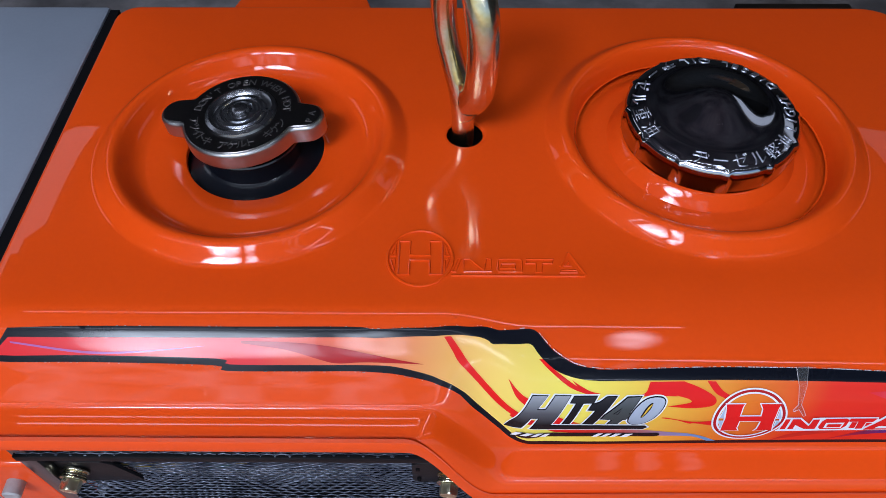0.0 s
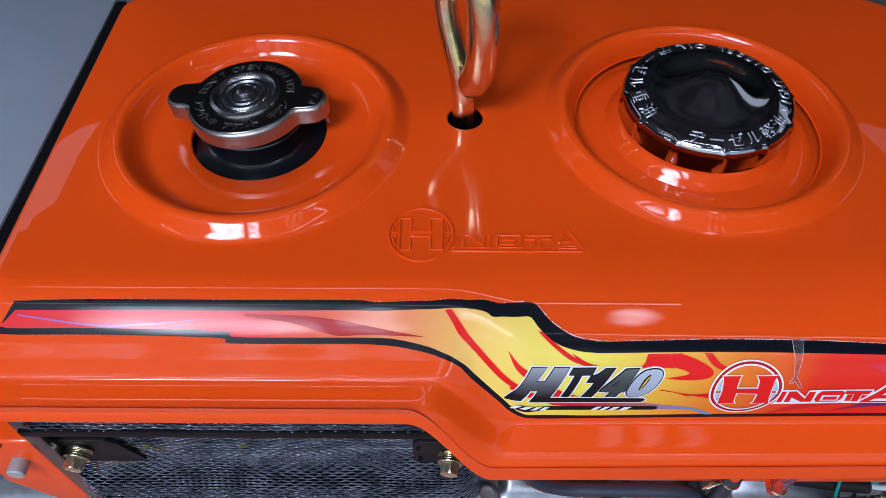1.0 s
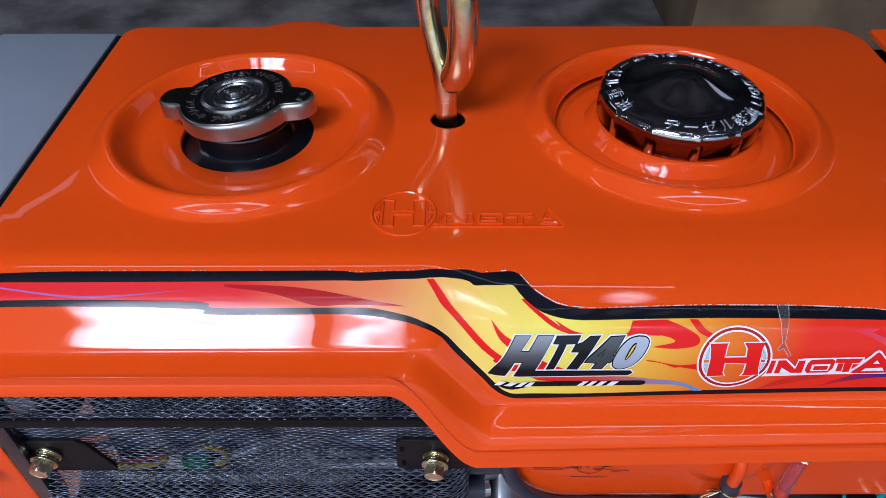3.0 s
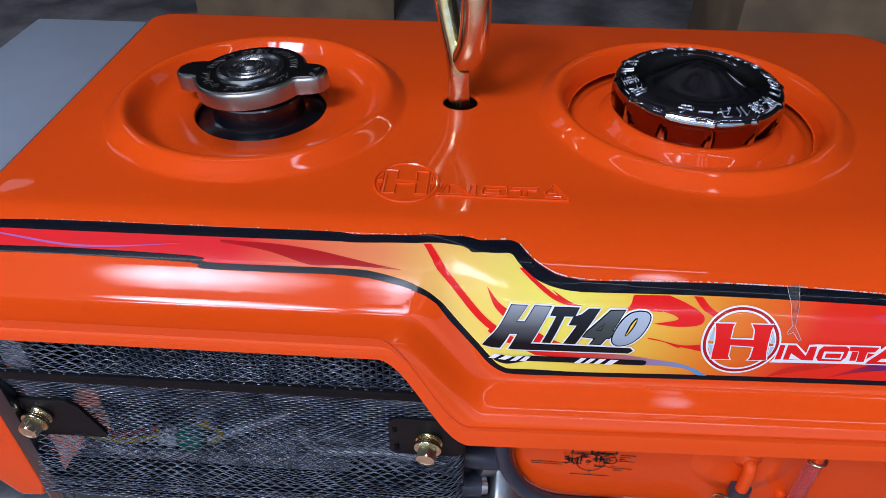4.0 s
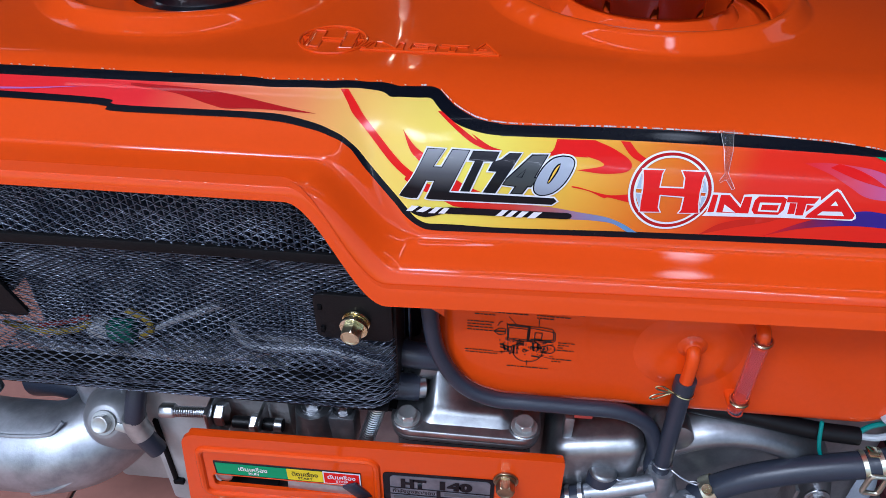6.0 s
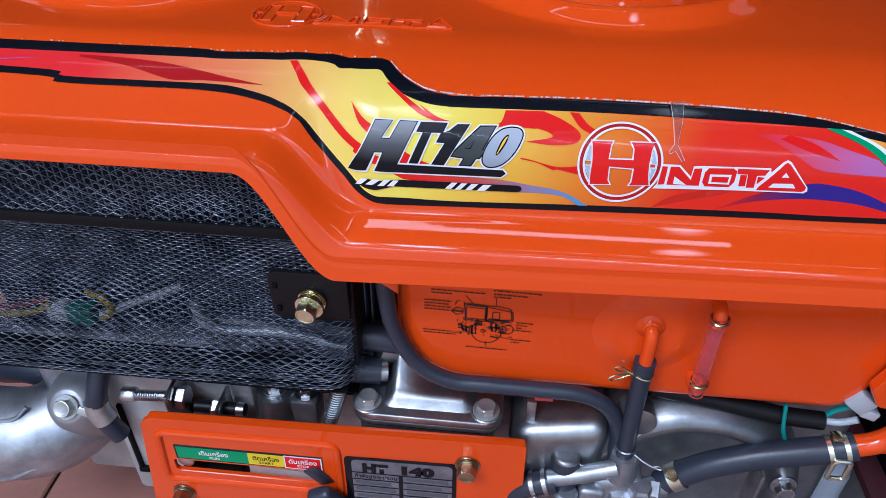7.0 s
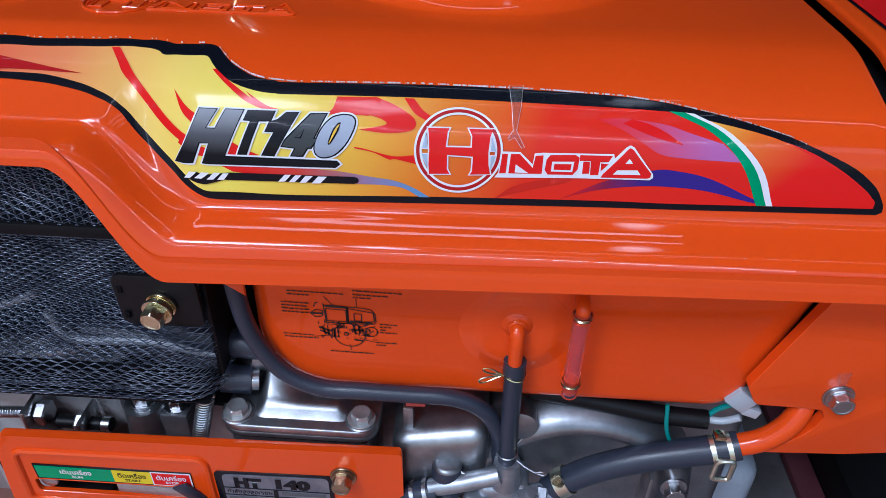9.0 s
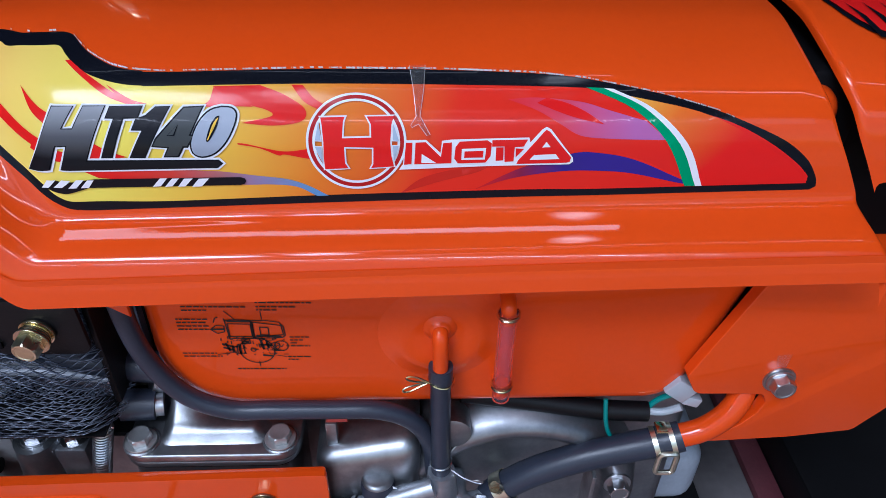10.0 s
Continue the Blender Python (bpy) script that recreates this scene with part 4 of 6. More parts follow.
def ring_text(body, radius, start, sweep, size, m, z, inward, depth=0.0005, grow=0.012, tilt=0):
    """Raised letters set round a circle. start and sweep in degrees; inward: their tops look to the centre."""
    bms = []
    n = len(body)
    for i, ch in enumerate(body):
        if ch == " ":
            continue
        bm, _ = text_bmesh(ch, grow)
        if not bm.verts:
            bm.free()
            continue
        w = max(v.co.x for v in bm.verts) + min(v.co.x for v in bm.verts)
        for v in bm.verts:
            v.co = Vector(((v.co.x - w / 2) * size, (v.co.y - 0.35) * size, 0))
        a = start + sweep * i / max(n - 1, 1)
        ext = bmesh.ops.extrude_face_region(bm, geom=bm.faces[:])
        for v in ext["geom"]:
            if isinstance(v, bmesh.types.BMVert):
                v.co.z = depth
        bmesh.ops.recalc_face_normals(bm, faces=bm.faces)
        bms.append(moved(bm, m @ pose(radius * math.cos(radians(a)), radius * math.sin(radians(a)), z, 0, 0, a + (90 if inward else -90)) @ pose(0, 0, 0, tilt, 0, 0)))
    return join(*bms)


LETTER = material("chromed_letters", (0.60, 0.62, 0.68), 0.45, metal=1.0, spread=0.05)
STAMP = material("stamped_letter_steel", (0.36, 0.34, 0.33), 0.42, metal=1.0, spread=0.05)
part("warning_letters", ring_text("DON'T OPEN WHEN HOT", 0.0272, 174, -164, 0.0066, CAP_M, 0.0118, False, 0.0004, 0.004), STAMP, cap, sharp=20)
part("warning_letters", ring_text("アツイトキ アケルト キケン", 0.0274, 198, 146, 0.0066, CAP_M, 0.0118, True, 0.0004, 0.004), STAMP, cap, sharp=20)
part("ear_letters", ring_text("AP", 0.0425, 2, -8, 0.0056, CAP_M, 0.0118, True, 0.0004, 0.004), STAMP, cap, sharp=20)

eye = thing("lifting_eye", (EYE_C[0], EYE_C[1], 0.40), "yellow zinc plated lifting eye bent from round bar", "lifting eye")
part("shank", tube([(0.0085, 0.3265, 0.40), (0.0085, 0.3265, 0.60), (0.0085, 0.3265, 0.631)], 0.0068, 24, 4), ZINC, eye)
BENT = [(0.0085, 0.3265, 0.628), (0.0078, 0.3272, 0.638), (0.0058, 0.3300, 0.650), (0.0022, 0.3345, 0.663), (-0.0012, 0.3385, 0.677), (-0.0030, 0.3410, 0.692), (-0.0025, 0.3405, 0.708), (0.0015, 0.335, 0.722), (0.0070, 0.3265, 0.728),
        (0.0125, 0.3175, 0.722), (0.0162, 0.3110, 0.708), (0.0177, 0.3088, 0.692), (0.0174, 0.3095, 0.674), (0.0160, 0.3118, 0.660), (0.0132, 0.3155, 0.6515), (0.0108, 0.3180, 0.6490)]
part("ring", tube(BENT, lambda t: 0.0068 + 0.0019 * min(1.0, max(0.0, (t - 0.3) / 0.35)) - 0.0030 * max(0.0, (t - 0.98) / 0.02) ** 2, 28, 10), ZINC, eye)

# ---- tank ----
tank = thing("fuel_tank", (0.18, 0.23, 0.43), "orange enamelled steel fuel tank below the engine cover", "fuel tank")
T_OUT = rounded([(0.047, 0.60), (0.0455, 0.427), (0.3045, 0.427), (0.3365, 0.54), (0.3365, 0.60)], [0.01, 0.042, 0.022, 0.05, 0.01], 10)
part("body", plate(T_OUT, 0.166, 0.40, 0.010, 5), ORANGE_DULL, tank)
part("filler_dome", moved(lathe([(0.085, -0.013), (0.0735, -0.0125), (0.0700, -0.011), (0.0660, -0.0085), (0.0620, -0.008), (0.0560, -0.0075), (0.0530, -0.0045), (0.0500, -0.001), (0.0470, 0.001), (0.040, 0.0015), (0.040, 0.003), (0, 0.003)], 72), pose(0.1530, 0.3245, 0.6180)), ORANGE_DULL, tank)
part("pipe_boss", moved(lathe([(0.0330, -0.0008), (0.0290, 0.0002), (0.0255, 0.0010), (0.0225, 0.0022), (0.0200, 0.0031), (0.0170, 0.0036), (0.0135, 0.0036), (0.0080, 0.0032), (0, 0.0031)], 56), pose(0.182, 0.1662, 0.4790, 90, 0, 0)), ORANGE_DULL, tank, sharp=0)
part("pipe_collar", moved(lathe([(0.0085, -0.001), (0.0076, 0.0006), (0.0058, 0.0012), (0.0047, 0.0022), (0.0040, 0.0036), (0, 0.0038)], 40), pose(0.182, 0.1630, 0.4858, 90, 0, 0)), ORANGE_DULL, tank, sharp=0)
part("outlet_pipe", tube([(0.182, 0.178, 0.4865), (0.182, 0.1640, 0.4865), (0.182, 0.1590, 0.4855), (0.1822, 0.1570, 0.4800), (0.1824, 0.1575, 0.466), (0.1825, 0.159, 0.440)], 0.0037, 16), ORANGE_DULL, tank)
for zz in (0.507, 0.449):
    part("gauge_stub", tube([(0.2115, 0.172, zz), (0.2115, 0.160, zz), (0.2115, 0.1545, zz - (0.0015 if zz > .48 else -0.0015)), (0.2115, 0.1535, zz - (0.009 if zz > .48 else -0.0105))], 0.0036, 16), ORANGE_DULL, tank)


# the top swells in a soft bell from a flat rim
DOME = [(0.0360 * (1 - k / 24), 0.0199 + 0.0108 * (0.5 - 0.5 * math.cos(math.pi * k / 24)) ** 0.85) for k in range(1, 25)]
fuel = part("cap", moved(lathe([(0.044, 0.0), (0.0500, 0.0), (0.0508, 0.0012), (0.0512, 0.010), (0.0512, 0.0138), (0.0506, 0.0156), (0.0494, 0.0167), (0.0478, 0.0172), (0.0440, 0.0182), (0.0400, 0.0192), (0.0378, 0.0197), (0.0368, 0.0197), *DOME], 192,
            lambda a, r, z: r - (0.0011 * (1 - max(0.0, (math.cos(a * 12 + 0.5) - 0.90) / 0.10) ** 0.5) if r > 0.0490 and 0.0005 < z < 0.0168 else 0)), pose(0.1540, 0.3245, 0.6200)), CHROME, tank, "chromed filler cap with scalloped edge and raised letters", sharp=40)
FUEL_M = pose(0.1540, 0.3245, 0.6200)
part("seal", moved(lathe([(0.0, -0.004), (0.040, -0.004), (0.042, 0.002), (0, 0.002)], 40), FUEL_M), RUBBER, fuel)
for body, start, sweep, size in (("LIGHT DIESEL OIL", -22, 124, 0.0098), ("ヂーゼル軽油", -112, 72, 0.0098), ("ヂーゼル重油", 118, 86, 0.0104)):
    part("raised_letters", ring_text(body, 0.0430, start, sweep, size, FUEL_M, 0.0181, True, 0.0008, -0.012, 14), LETTER, fuel, smooth=False)

# sight glass with wire clips
PINK = material("clear_pink_hose", (0.95, 0.76, 0.90), 0.05, transmission=0.97, spread=0.03)
PINK.node_tree.nodes["Principled BSDF"].inputs["IOR"].default_value = 1.07
part("sight_tube", moved(lathe([(0.0031, 0.0), (0.0042, 0.0), (0.0042, 0.056), (0.0031, 0.056), (0.0031, 0.0)], 28), pose(0.2115, 0.1535, 0.4480)), PINK, tank, "clear pinkish sight tube", sharp=60)
for z0 in (0.5010, 0.4560):
    clip = [(0.2115 + 0.0048 * math.cos(a), 0.1535 + 0.0048 * math.sin(a), z0 + 0.0012 * a / (2 * math.pi)) for a in [math.pi * i / 8 for i in range(34)]]
    part("wire_clip", tube(clip, 0.0006, 6, smooth=False), ZINC, tank)

# printed diagram
PRINT = material("printed_black", (0.012, 0.008, 0.008), 0.5)
YT = 0.1656


def strokes(lines, w=0.0007):
    bms = []
    for (x0, z0), (x1, z1) in lines:
        d = Vector((x1 - x0, z1 - z0))
        n = Vector((-d.y, d.x)).normalized() * w / 2
        bm = bmesh.new()
        bm.faces.new([bm.verts.new((x, YT, z)) for x, z in ((x0 + n.x, z0 + n.y), (x1 + n.x, z1 + n.y), (x1 - n.x, z1 - n.y), (x0 - n.x, z0 - n.y))])
        bms.append(bm)
    return join(*bms)


def loop(points):
    return list(zip(points, points[1:] + points[:1]))


part("diagram_engine", strokes(loop([(.0838, .4893), (.0885, .4897), (.0960, .4890), (.1030, .4888), (.1082, .4878), (.1100, .4850), (.1104, .4795), (.1090, .4782), (.0958, .4777), (.0846, .4780), (.0842, .4850)])
     + loop([(.0848, .4872), (.0952, .4868), (.0952, .4790), (.0850, .4792)]) + loop([(.0962, .4880), (.1090, .4858), (.1096, .4800), (.0962, .4786)]) + loop([(.0992, .4848), (.1030, .4846), (.1030, .4800), (.0992, .4800)])
     + loop(circle(.0962, .4700, .0082, 24)) + loop(circle(.0945, .4705, .0012, 8)) + loop(circle(.1078, .4728, .0032, 14)) + loop(circle(.1050, .4728, .0022, 10)) + loop([(.0768, .4838), (.0796, .4862), (.0832, .4858), (.0830, .4822), (.0796, .4812)])
     + loop([(.0900, .4775), (.0935, .4775), (.0938, .4745), (.0900, .4748)]) + loop([(.0875, .4740), (.0900, .4745), (.0905, .4680), (.0870, .4682)]) + [((.0835, .4905), (.0842, .4885)), ((.0788, .4880), (.0798, .4908)), ((.0798, .4908), (.0812, .4912))], 0.00055), PRINT, tank, "small printed diagram of the engine", smooth=False)
part("diagram_parts", strokes([((.0770, .4838), (.0830, .4838)), ((.0848, .4888), (.0958, .4884)), ((.0958, .4886), (.0958, .4780)), ((.0805, .4745), (.0862, .4722)), ((.0808, .4722), (.0858, .4702)), ((.0822, .4752), (.0838, .4695)), ((.0852, .4735), (.0852, .4690)), ((.0885, .4738), (.0885, .4684)),
     ((.0985, .4772), (.0995, .4705)), ((.1012, .4770), (.1018, .4712)), ((.0978, .4738), (.1040, .4732)), ((.0905, .4758), (.0932, .4757)), ((.1040, .4700), (.1068, .4698)), ((.0985, .4668), (.1030, .4662)), ((.0970, .4795), (.1085, .4788))], 0.0011), PRINT, tank, smooth=False)
rnd = random.Random(8)
marks = []
for _ in range(90):
    x, z, a = rnd.uniform(.0800, .1090), rnd.uniform(.4665, .4785), rnd.choice((0, 0, 1.57, 1.57, 0.7, 2.3))
    ln = rnd.uniform(.0006, .0024)
    marks.append(((x, z), (x + ln * math.cos(a), z + ln * math.sin(a))))
tagged(part("diagram_detail", strokes(marks, 0.00045), PRINT, tank, smooth=False), kind="stuff")
part("diagram_leaders", strokes([((.0843, .4952), (.0884, .4900)), ((.1007, .4948), (.1008, .4896)), ((.0764, .4838), (.0742, .4842)), ((.0775, .4676), (.0862, .4690)), ((.1100, .4728), (.1118, .4726)), ((.1035, .4670), (.1096, .4656)), ((.0963, .4630), (.0964, .4592))], 0.0004), PRINT, tank, smooth=False)
# rows of print: (from, to, height)
rows = [(.0659, .0947, .4979), (.0659, .0770, .4958), (.0991, .1170, .4974), (.0991, .1085, .4955), (.0990, .1240, .4999)]
rows += [(.0622, .0764 - .0010 * (i % 2), .4904 - .0021 * i) for i in range(4)] + [(.0613, .0772, .4688), (.0617, .0796, .4668)]
rows += [(.1122, .1212 - .0030 * (i % 3), .4784 - .0019 * i) for i in range(4)] + [(.1100, .1210, .4656), (.1100, .1150, .4637), (.0854, .1085, .4578)]
rnd = random.Random(12)
bits = []
for a, b, z in rows:
    x = a
    while x < b:
        ln = min(rnd.uniform(.0010, .0034), b - x)
        bits.append(((x, z - 0.02 * (x - a)), (x + ln, z - 0.02 * (x + ln - a))))
        x += ln + 0.0005
caption = part("diagram_caption", strokes(bits, 0.00075), PRINT, tank, "unreadable printed caption lines", smooth=False)

tagged(caption, kind="stuff")

# ---- engine block ----
FRONT = pose(0, 0, 0, 90, 0, 0)
UPWARD = Matrix.Identity(4)
block = thing("engine_block", (0.08, 0.30, 0.0), "grey cast aluminium diesel engine block on steel rails", "engine block")
CAST_DARK = material("dark_cast_aluminium", (0.36, 0.37, 0.39), 0.38, metal=0.9, spread=0.16, tint=(0.22, 0.23, 0.25), big=40, bump=0.06, bump_scale=900)
GREY_METAL = material("grey_painted_iron", (0.46, 0.46, 0.46), 0.42, metal=0.2, spread=0.1, tint=(0.34, 0.34, 0.34), big=30, bump=0.12, bump_scale=600)
for yy in (0.21, 0.40):
    part("rail", box(-0.06, 0.42, yy, yy + 0.05, 0.0, 0.10, 0.004), BLACK_MATT, block)
part("crankcase", box(-0.06, 0.30, 0.205, 0.44, 0.10, 0.4265, 0.012, 3), CAST_DARK, block)
part("cylinder_side", box(-0.162, -0.055, 0.185, 0.42, 0.258, 0.4050, 0.004), GREY_METAL, block)
part("cylinder_foot", box(-0.120, -0.055, 0.190, 0.42, 0.10, 0.2585, 0.004), GREY_METAL, block)
part("rear_wall", box(-0.230, -0.162, 0.222, 0.42, 0.225, 0.4050, 0.004), GREY_METAL, block)
part("side_seam", box(-0.1550, -0.1515, 0.1825, 0.19, 0.287, 0.357, 0.001), DARK, block)
part("side_seam", box(-0.1550, -0.1470, 0.1815, 0.19, 0.2835, 0.2885, 0.001), DARK, block)
FLANGE = [(0.0170, 0.1565), (0.1098, 0.1560), (0.1098, 0.215), (0.0170, 0.215)]
part("flange_cover", slab(rounded(FLANGE, 0.0125, 8), 0.3990, 0.4035, 0.0012, 3), CAST, block)
part("gasket", slab(rounded([(x * 0.978 + 0.0014, y + 0.0012) for x, y in FLANGE], 0.0115, 6), 0.3974, 0.3990), BLACK_MATT, block)
part("spacer_plate", slab(rounded([(x * 0.985 + 0.001, y + 0.0006) for x, y in FLANGE], 0.0120, 8), 0.3942, 0.3974, 0.0008), CAST, block)
part("lower_gasket", slab(rounded([(x * 0.978 + 0.0014, y + 0.0012) for x, y in FLANGE], 0.0115, 6), 0.3930, 0.3942), BLACK_MATT, block)
part("head", box(0.0215, 0.1050, 0.1600, 0.22, 0.28, 0.3930, 0.006, 3), CAST_DARK, block)


def web_shape():
    """The raised web of the flange cover: a low plateau that climbs to a hose neck at its corner."""
    bm = bmesh.new()
    rows = []
    for j in range(25):
        y = 0.1625 + 0.0525 * j / 24
        row = []
        for i in range(41):
            x = 0.0350 + 0.0600 * i / 40
            ease = lambda v: max(0.0, min(1.0, v)) ** 2 * (3 - 2 * max(0.0, min(1.0, v)))
            rim = ease((x - 0.0350) / 0.009) * ease((0.0950 - x) / 0.010) * ease((y - 0.1625) / 0.007)
            climb = ease((y - 0.168) / 0.026) * math.exp(-(max(0.0, x - 0.044) / 0.015) ** 2) - 0.10 * ease((y - 0.172) / 0.010)
            row.append(bm.verts.new((x, y, 0.4030 + 0.0065 * rim + 0.0230 * rim * climb)))
        rows.append(row)
    for a, b in zip(rows, rows[1:]):
        for i in range(40):
            bm.faces.new((a[i], a[i + 1], b[i + 1], b[i]))
    bmesh.ops.recalc_face_normals(bm, faces=bm.faces)
    return bm


part("web", web_shape(), CAST, block, sharp=0)
part("outlet_neck", tube([(0.052, 0.204, 0.415), (0.040, 0.196, 0.423), (0.030, 0.191, 0.427)], lambda t: 0.013 - 0.004 * t, 24, 6), CAST, block, sharp=60)
for x in (0.0275, 0.0995):
    part("bolt_boss", moved(lathe([(0.0095, -0.002), (0.0095, 0.0008), (0.0088, 0.0014), (0, 0.0014)], 28), pose(x, 0.1662, 0.4030)), CAST, block)
    hex_bolt((x, 0.1655, 0.4045), 0.0061, UPWARD, BRIGHT_BOLT, parent=block, washers=1, turn=14, height=0.0046)
SLOPED = box(0.1165, 0.1730, 0.1570, 0.225, 0.30, 0.4020, 0.0100, 6)
for v in SLOPED.verts:
    v.co.z += 0.20 * (v.co.x - 0.1450) if v.co.z > 0.35 else 0.0
part("side_casting", SLOPED, CAST, block, sharp=0)
part("post", box(0.1232, 0.1292, 0.166, 0.174, 0.39, 0.4150, 0.001), CAST, block)
part("gear_case", moved(lathe([(0.075, -0.035), (0.073, -0.010), (0.069, 0.002), (0.064, 0.007), (0.060, 0.0075), (0.056, 0.005), (0.053, -0.001), (0.050, -0.004), (0.030, -0.004), (0, -0.004)], 72), pose(0.229, 0.171, 0.3450, 90, 0, 0)), CAST_DARK, block, sharp=60)
part("case_lug", moved(lathe([(0.011, -0.01), (0.011, 0.004), (0.009, 0.005), (0, 0.005)], 24), pose(0.1890, 0.168, 0.4075, 90, 0, 0)), CAST, block)
part("case_edge", box(0.2690, 0.2715, 0.160, 0.20, 0.30, 0.372, 0.0006), CAST, block)
part("rear_casting", box(0.250, 0.330, 0.19, 0.40, 0.20, 0.418, 0.012, 3), CAST_DARK, block)
hex_bolt((0.2850, 0.164, 0.3625), 0.0060, pose(0, 0, 0, 88, 0, 0), STEEL, parent=block, washers=1)
part("fitting_neck", moved(lathe([(0.0086, 0.0), (0.0086, 0.0022), (0.0076, 0.0036), (0.0060, 0.0040), (0, 0.0042)], 28), pose(0.1500, 0.1565, 0.3790)), CAST, block, sharp=0)
part("rubber_boot", moved(lathe([(0.0092, -0.02), (0.0092, 0.0015), (0.0080, 0.0040), (0, 0.0042)], 28), pose(0.1500, 0.1560, 0.3770)), RUBBER, block, "black rubber boot")
for k in range(2):
    part("locking_wire", tube([(0.1555, 0.1535, 0.3800 - 0.0012 * k), (0.1600, 0.1520, 0.3782 - 0.0008 * k), (0.1650, 0.1510, 0.3768)], 0.0005, 6, 4), STEEL, block)
part("injector_base", tube([(-0.035, 0.182, 0.36), (-0.036, 0.180, 0.392)], lambda t: 0.0165 - 0.0045 * t, 24, smooth=False), CAST, block)
hex_bolt((-0.0365, 0.180, 0.390), 0.0068, UPWARD, STEEL, parent=block, washers=2)
part("injector_ear", box(-0.026, -0.008, 0.172, 0.19, 0.36, 0.389, 0.003), CAST_DARK, block)
hex_bolt((-0.0170, 0.181, 0.388), 0.0055, UPWARD, STEEL, parent=block, washers=1)

# ---- intake pipe ----
intake = thing("intake_pipe", (-0.22, 0.19, 0.30), "silver painted cast intake elbow with bolted lug", "intake pipe")
ELBOW = [(-0.44, 0.200, 0.300), (-0.34, 0.193, 0.304), (-0.270, 0.190, 0.305), (-0.235, 0.192, 0.307), (-0.213, 0.204, 0.312), (-0.204, 0.228, 0.318), (-0.203, 0.262, 0.322)]
part("elbow", tube(ELBOW, 0.034, 40, 8), SILVER, intake)
part("casting_seam", tube([(x, y - 0.0150, z + 0.0305) for x, y, z in ELBOW[1:4]] + [(-0.224, 0.184, 0.345)], 0.0016, 8, 6), SILVER, intake)
part("casting_seam", tube([(-0.252, 0.1600, 0.290), (-0.232, 0.1590, 0.299), (-0.208, 0.1700, 0.310), (-0.186, 0.190, 0.322), (-0.174, 0.215, 0.330)], 0.0022, 8, 6), SILVER, intake)
part("upper_wall", box(-0.222, -0.168, 0.200, 0.26, 0.335, 0.395, 0.010, 5), SILVER, intake)
# Darker, rougher copy of the silver, which keeps the lug from flaring white.
LUG = material("duller_silver_paint", (0.36, 0.37, 0.39), 0.48, metal=0.7, spread=0.12)
part("lug", moved(lathe([(0.034, -0.045), (0.027, -0.024), (0.0205, -0.010), (0.0155, -0.0035), (0.0122, -0.0006), (0.0110, 0.0), (0, 0.0)], 36), pose(-0.1860, 0.1765, 0.3590, 55, 0, 0)), LUG, intake, sharp=0)
hex_bolt((-0.1850, 0.1760, 0.3595), 0.0066, pose(0, 0, 0, 55, 0, 0), BRIGHT_BOLT, parent=intake, washers=1, height=0.0055)
part("breather_hose", tube([(-0.150, 0.206, 0.416), (-0.1530, 0.184, 0.400), (-0.1565, 0.174, 0.381), (-0.1590, 0.172, 0.366), (-0.1545, 0.171, 0.3530), (-0.1500, 0.172, 0.3400)], 0.0068, 20), RUBBER, intake, "black rubber breather hose")
part("band", tube([(-0.1592, 0.1735, 0.3720), (-0.1590, 0.1722, 0.3650), (-0.1560, 0.1715, 0.3560)], 0.0080, 28, 4), BRIGHT_BOLT, intake, "flat metal hose band")
part("band_tail", moved(box(-0.0045, 0.0045, -0.0008, 0.0008, -0.0028, 0.0028, 0.0006), pose(-0.1665, 0.1680, 0.3660, -30, 25, 0)), BRIGHT_BOLT, intake)
part("rear_hose", tube([(-0.285, 0.245, 0.318), (-0.262, 0.240, 0.326), (-0.240, 0.238, 0.326), (-0.222, 0.246, 0.322)], 0.0150, 20, 5), RUBBER, intake, "black rubber elbow behind the pipe")

# ---- linkage above the panel ----
link_rod = thing("throttle_linkage", (-0.09, 0.175, 0.37), "steel adjusting screw and lock nuts of the throttle", "linkage")
thread = [(0.0038 if i % 2 else 0.0032, -0.0310 + i * 0.0008) for i in range(34)]
part("screw", moved(lathe([(0, -0.0310)] + thread + [(0, -0.0040)], 16), pose(-0.0965, 0.1705, 0.3873, 0, 86, 0)), STEEL, link_rod, sharp=10)
part("screw_tip", moved(lathe([(0, 0), (0.0044, 0), (0.0050, 0.0010), (0.0050, 0.0088), (0.0042, 0.0100), (0, 0.0100)], 24, lambda a, r, z: r - (0.0004 if int(a * 24 / math.pi) % 2 and r > 0.004 else 0)), pose(-0.1362, 0.1706, 0.3850, 0, 86, 0)), STEEL, link_rod)
part("bracket", box(-0.1025, -0.0995, 0.160, 0.188, 0.355, 0.397, 0.001), STEEL, link_rod)
part("lock_nut", moved(lathe([(0, 0), (0.0070, 0), (0.0078, 0.0012), (0.0078, 0.0060), (0.0070, 0.007), (0, 0.007)], 6), pose(-0.0985, 0.1705, 0.3870, 0, 90, 0)), STEEL, link_rod, smooth=False)
part("rod", tube([(-0.088, 0.1705, 0.380), (-0.055, 0.1705, 0.380)], 0.0042, 14, smooth=False), BLACK_MATT, link_rod)
part("nut", moved(lathe([(0, 0), (0.0058, 0), (0.0064, 0.001), (0.0064, 0.0045), (0.0058, 0.0055), (0, 0.0055)], 6), pose(-0.0765, 0.1705, 0.380, 0, 90, 0)), STEEL, link_rod, smooth=False)
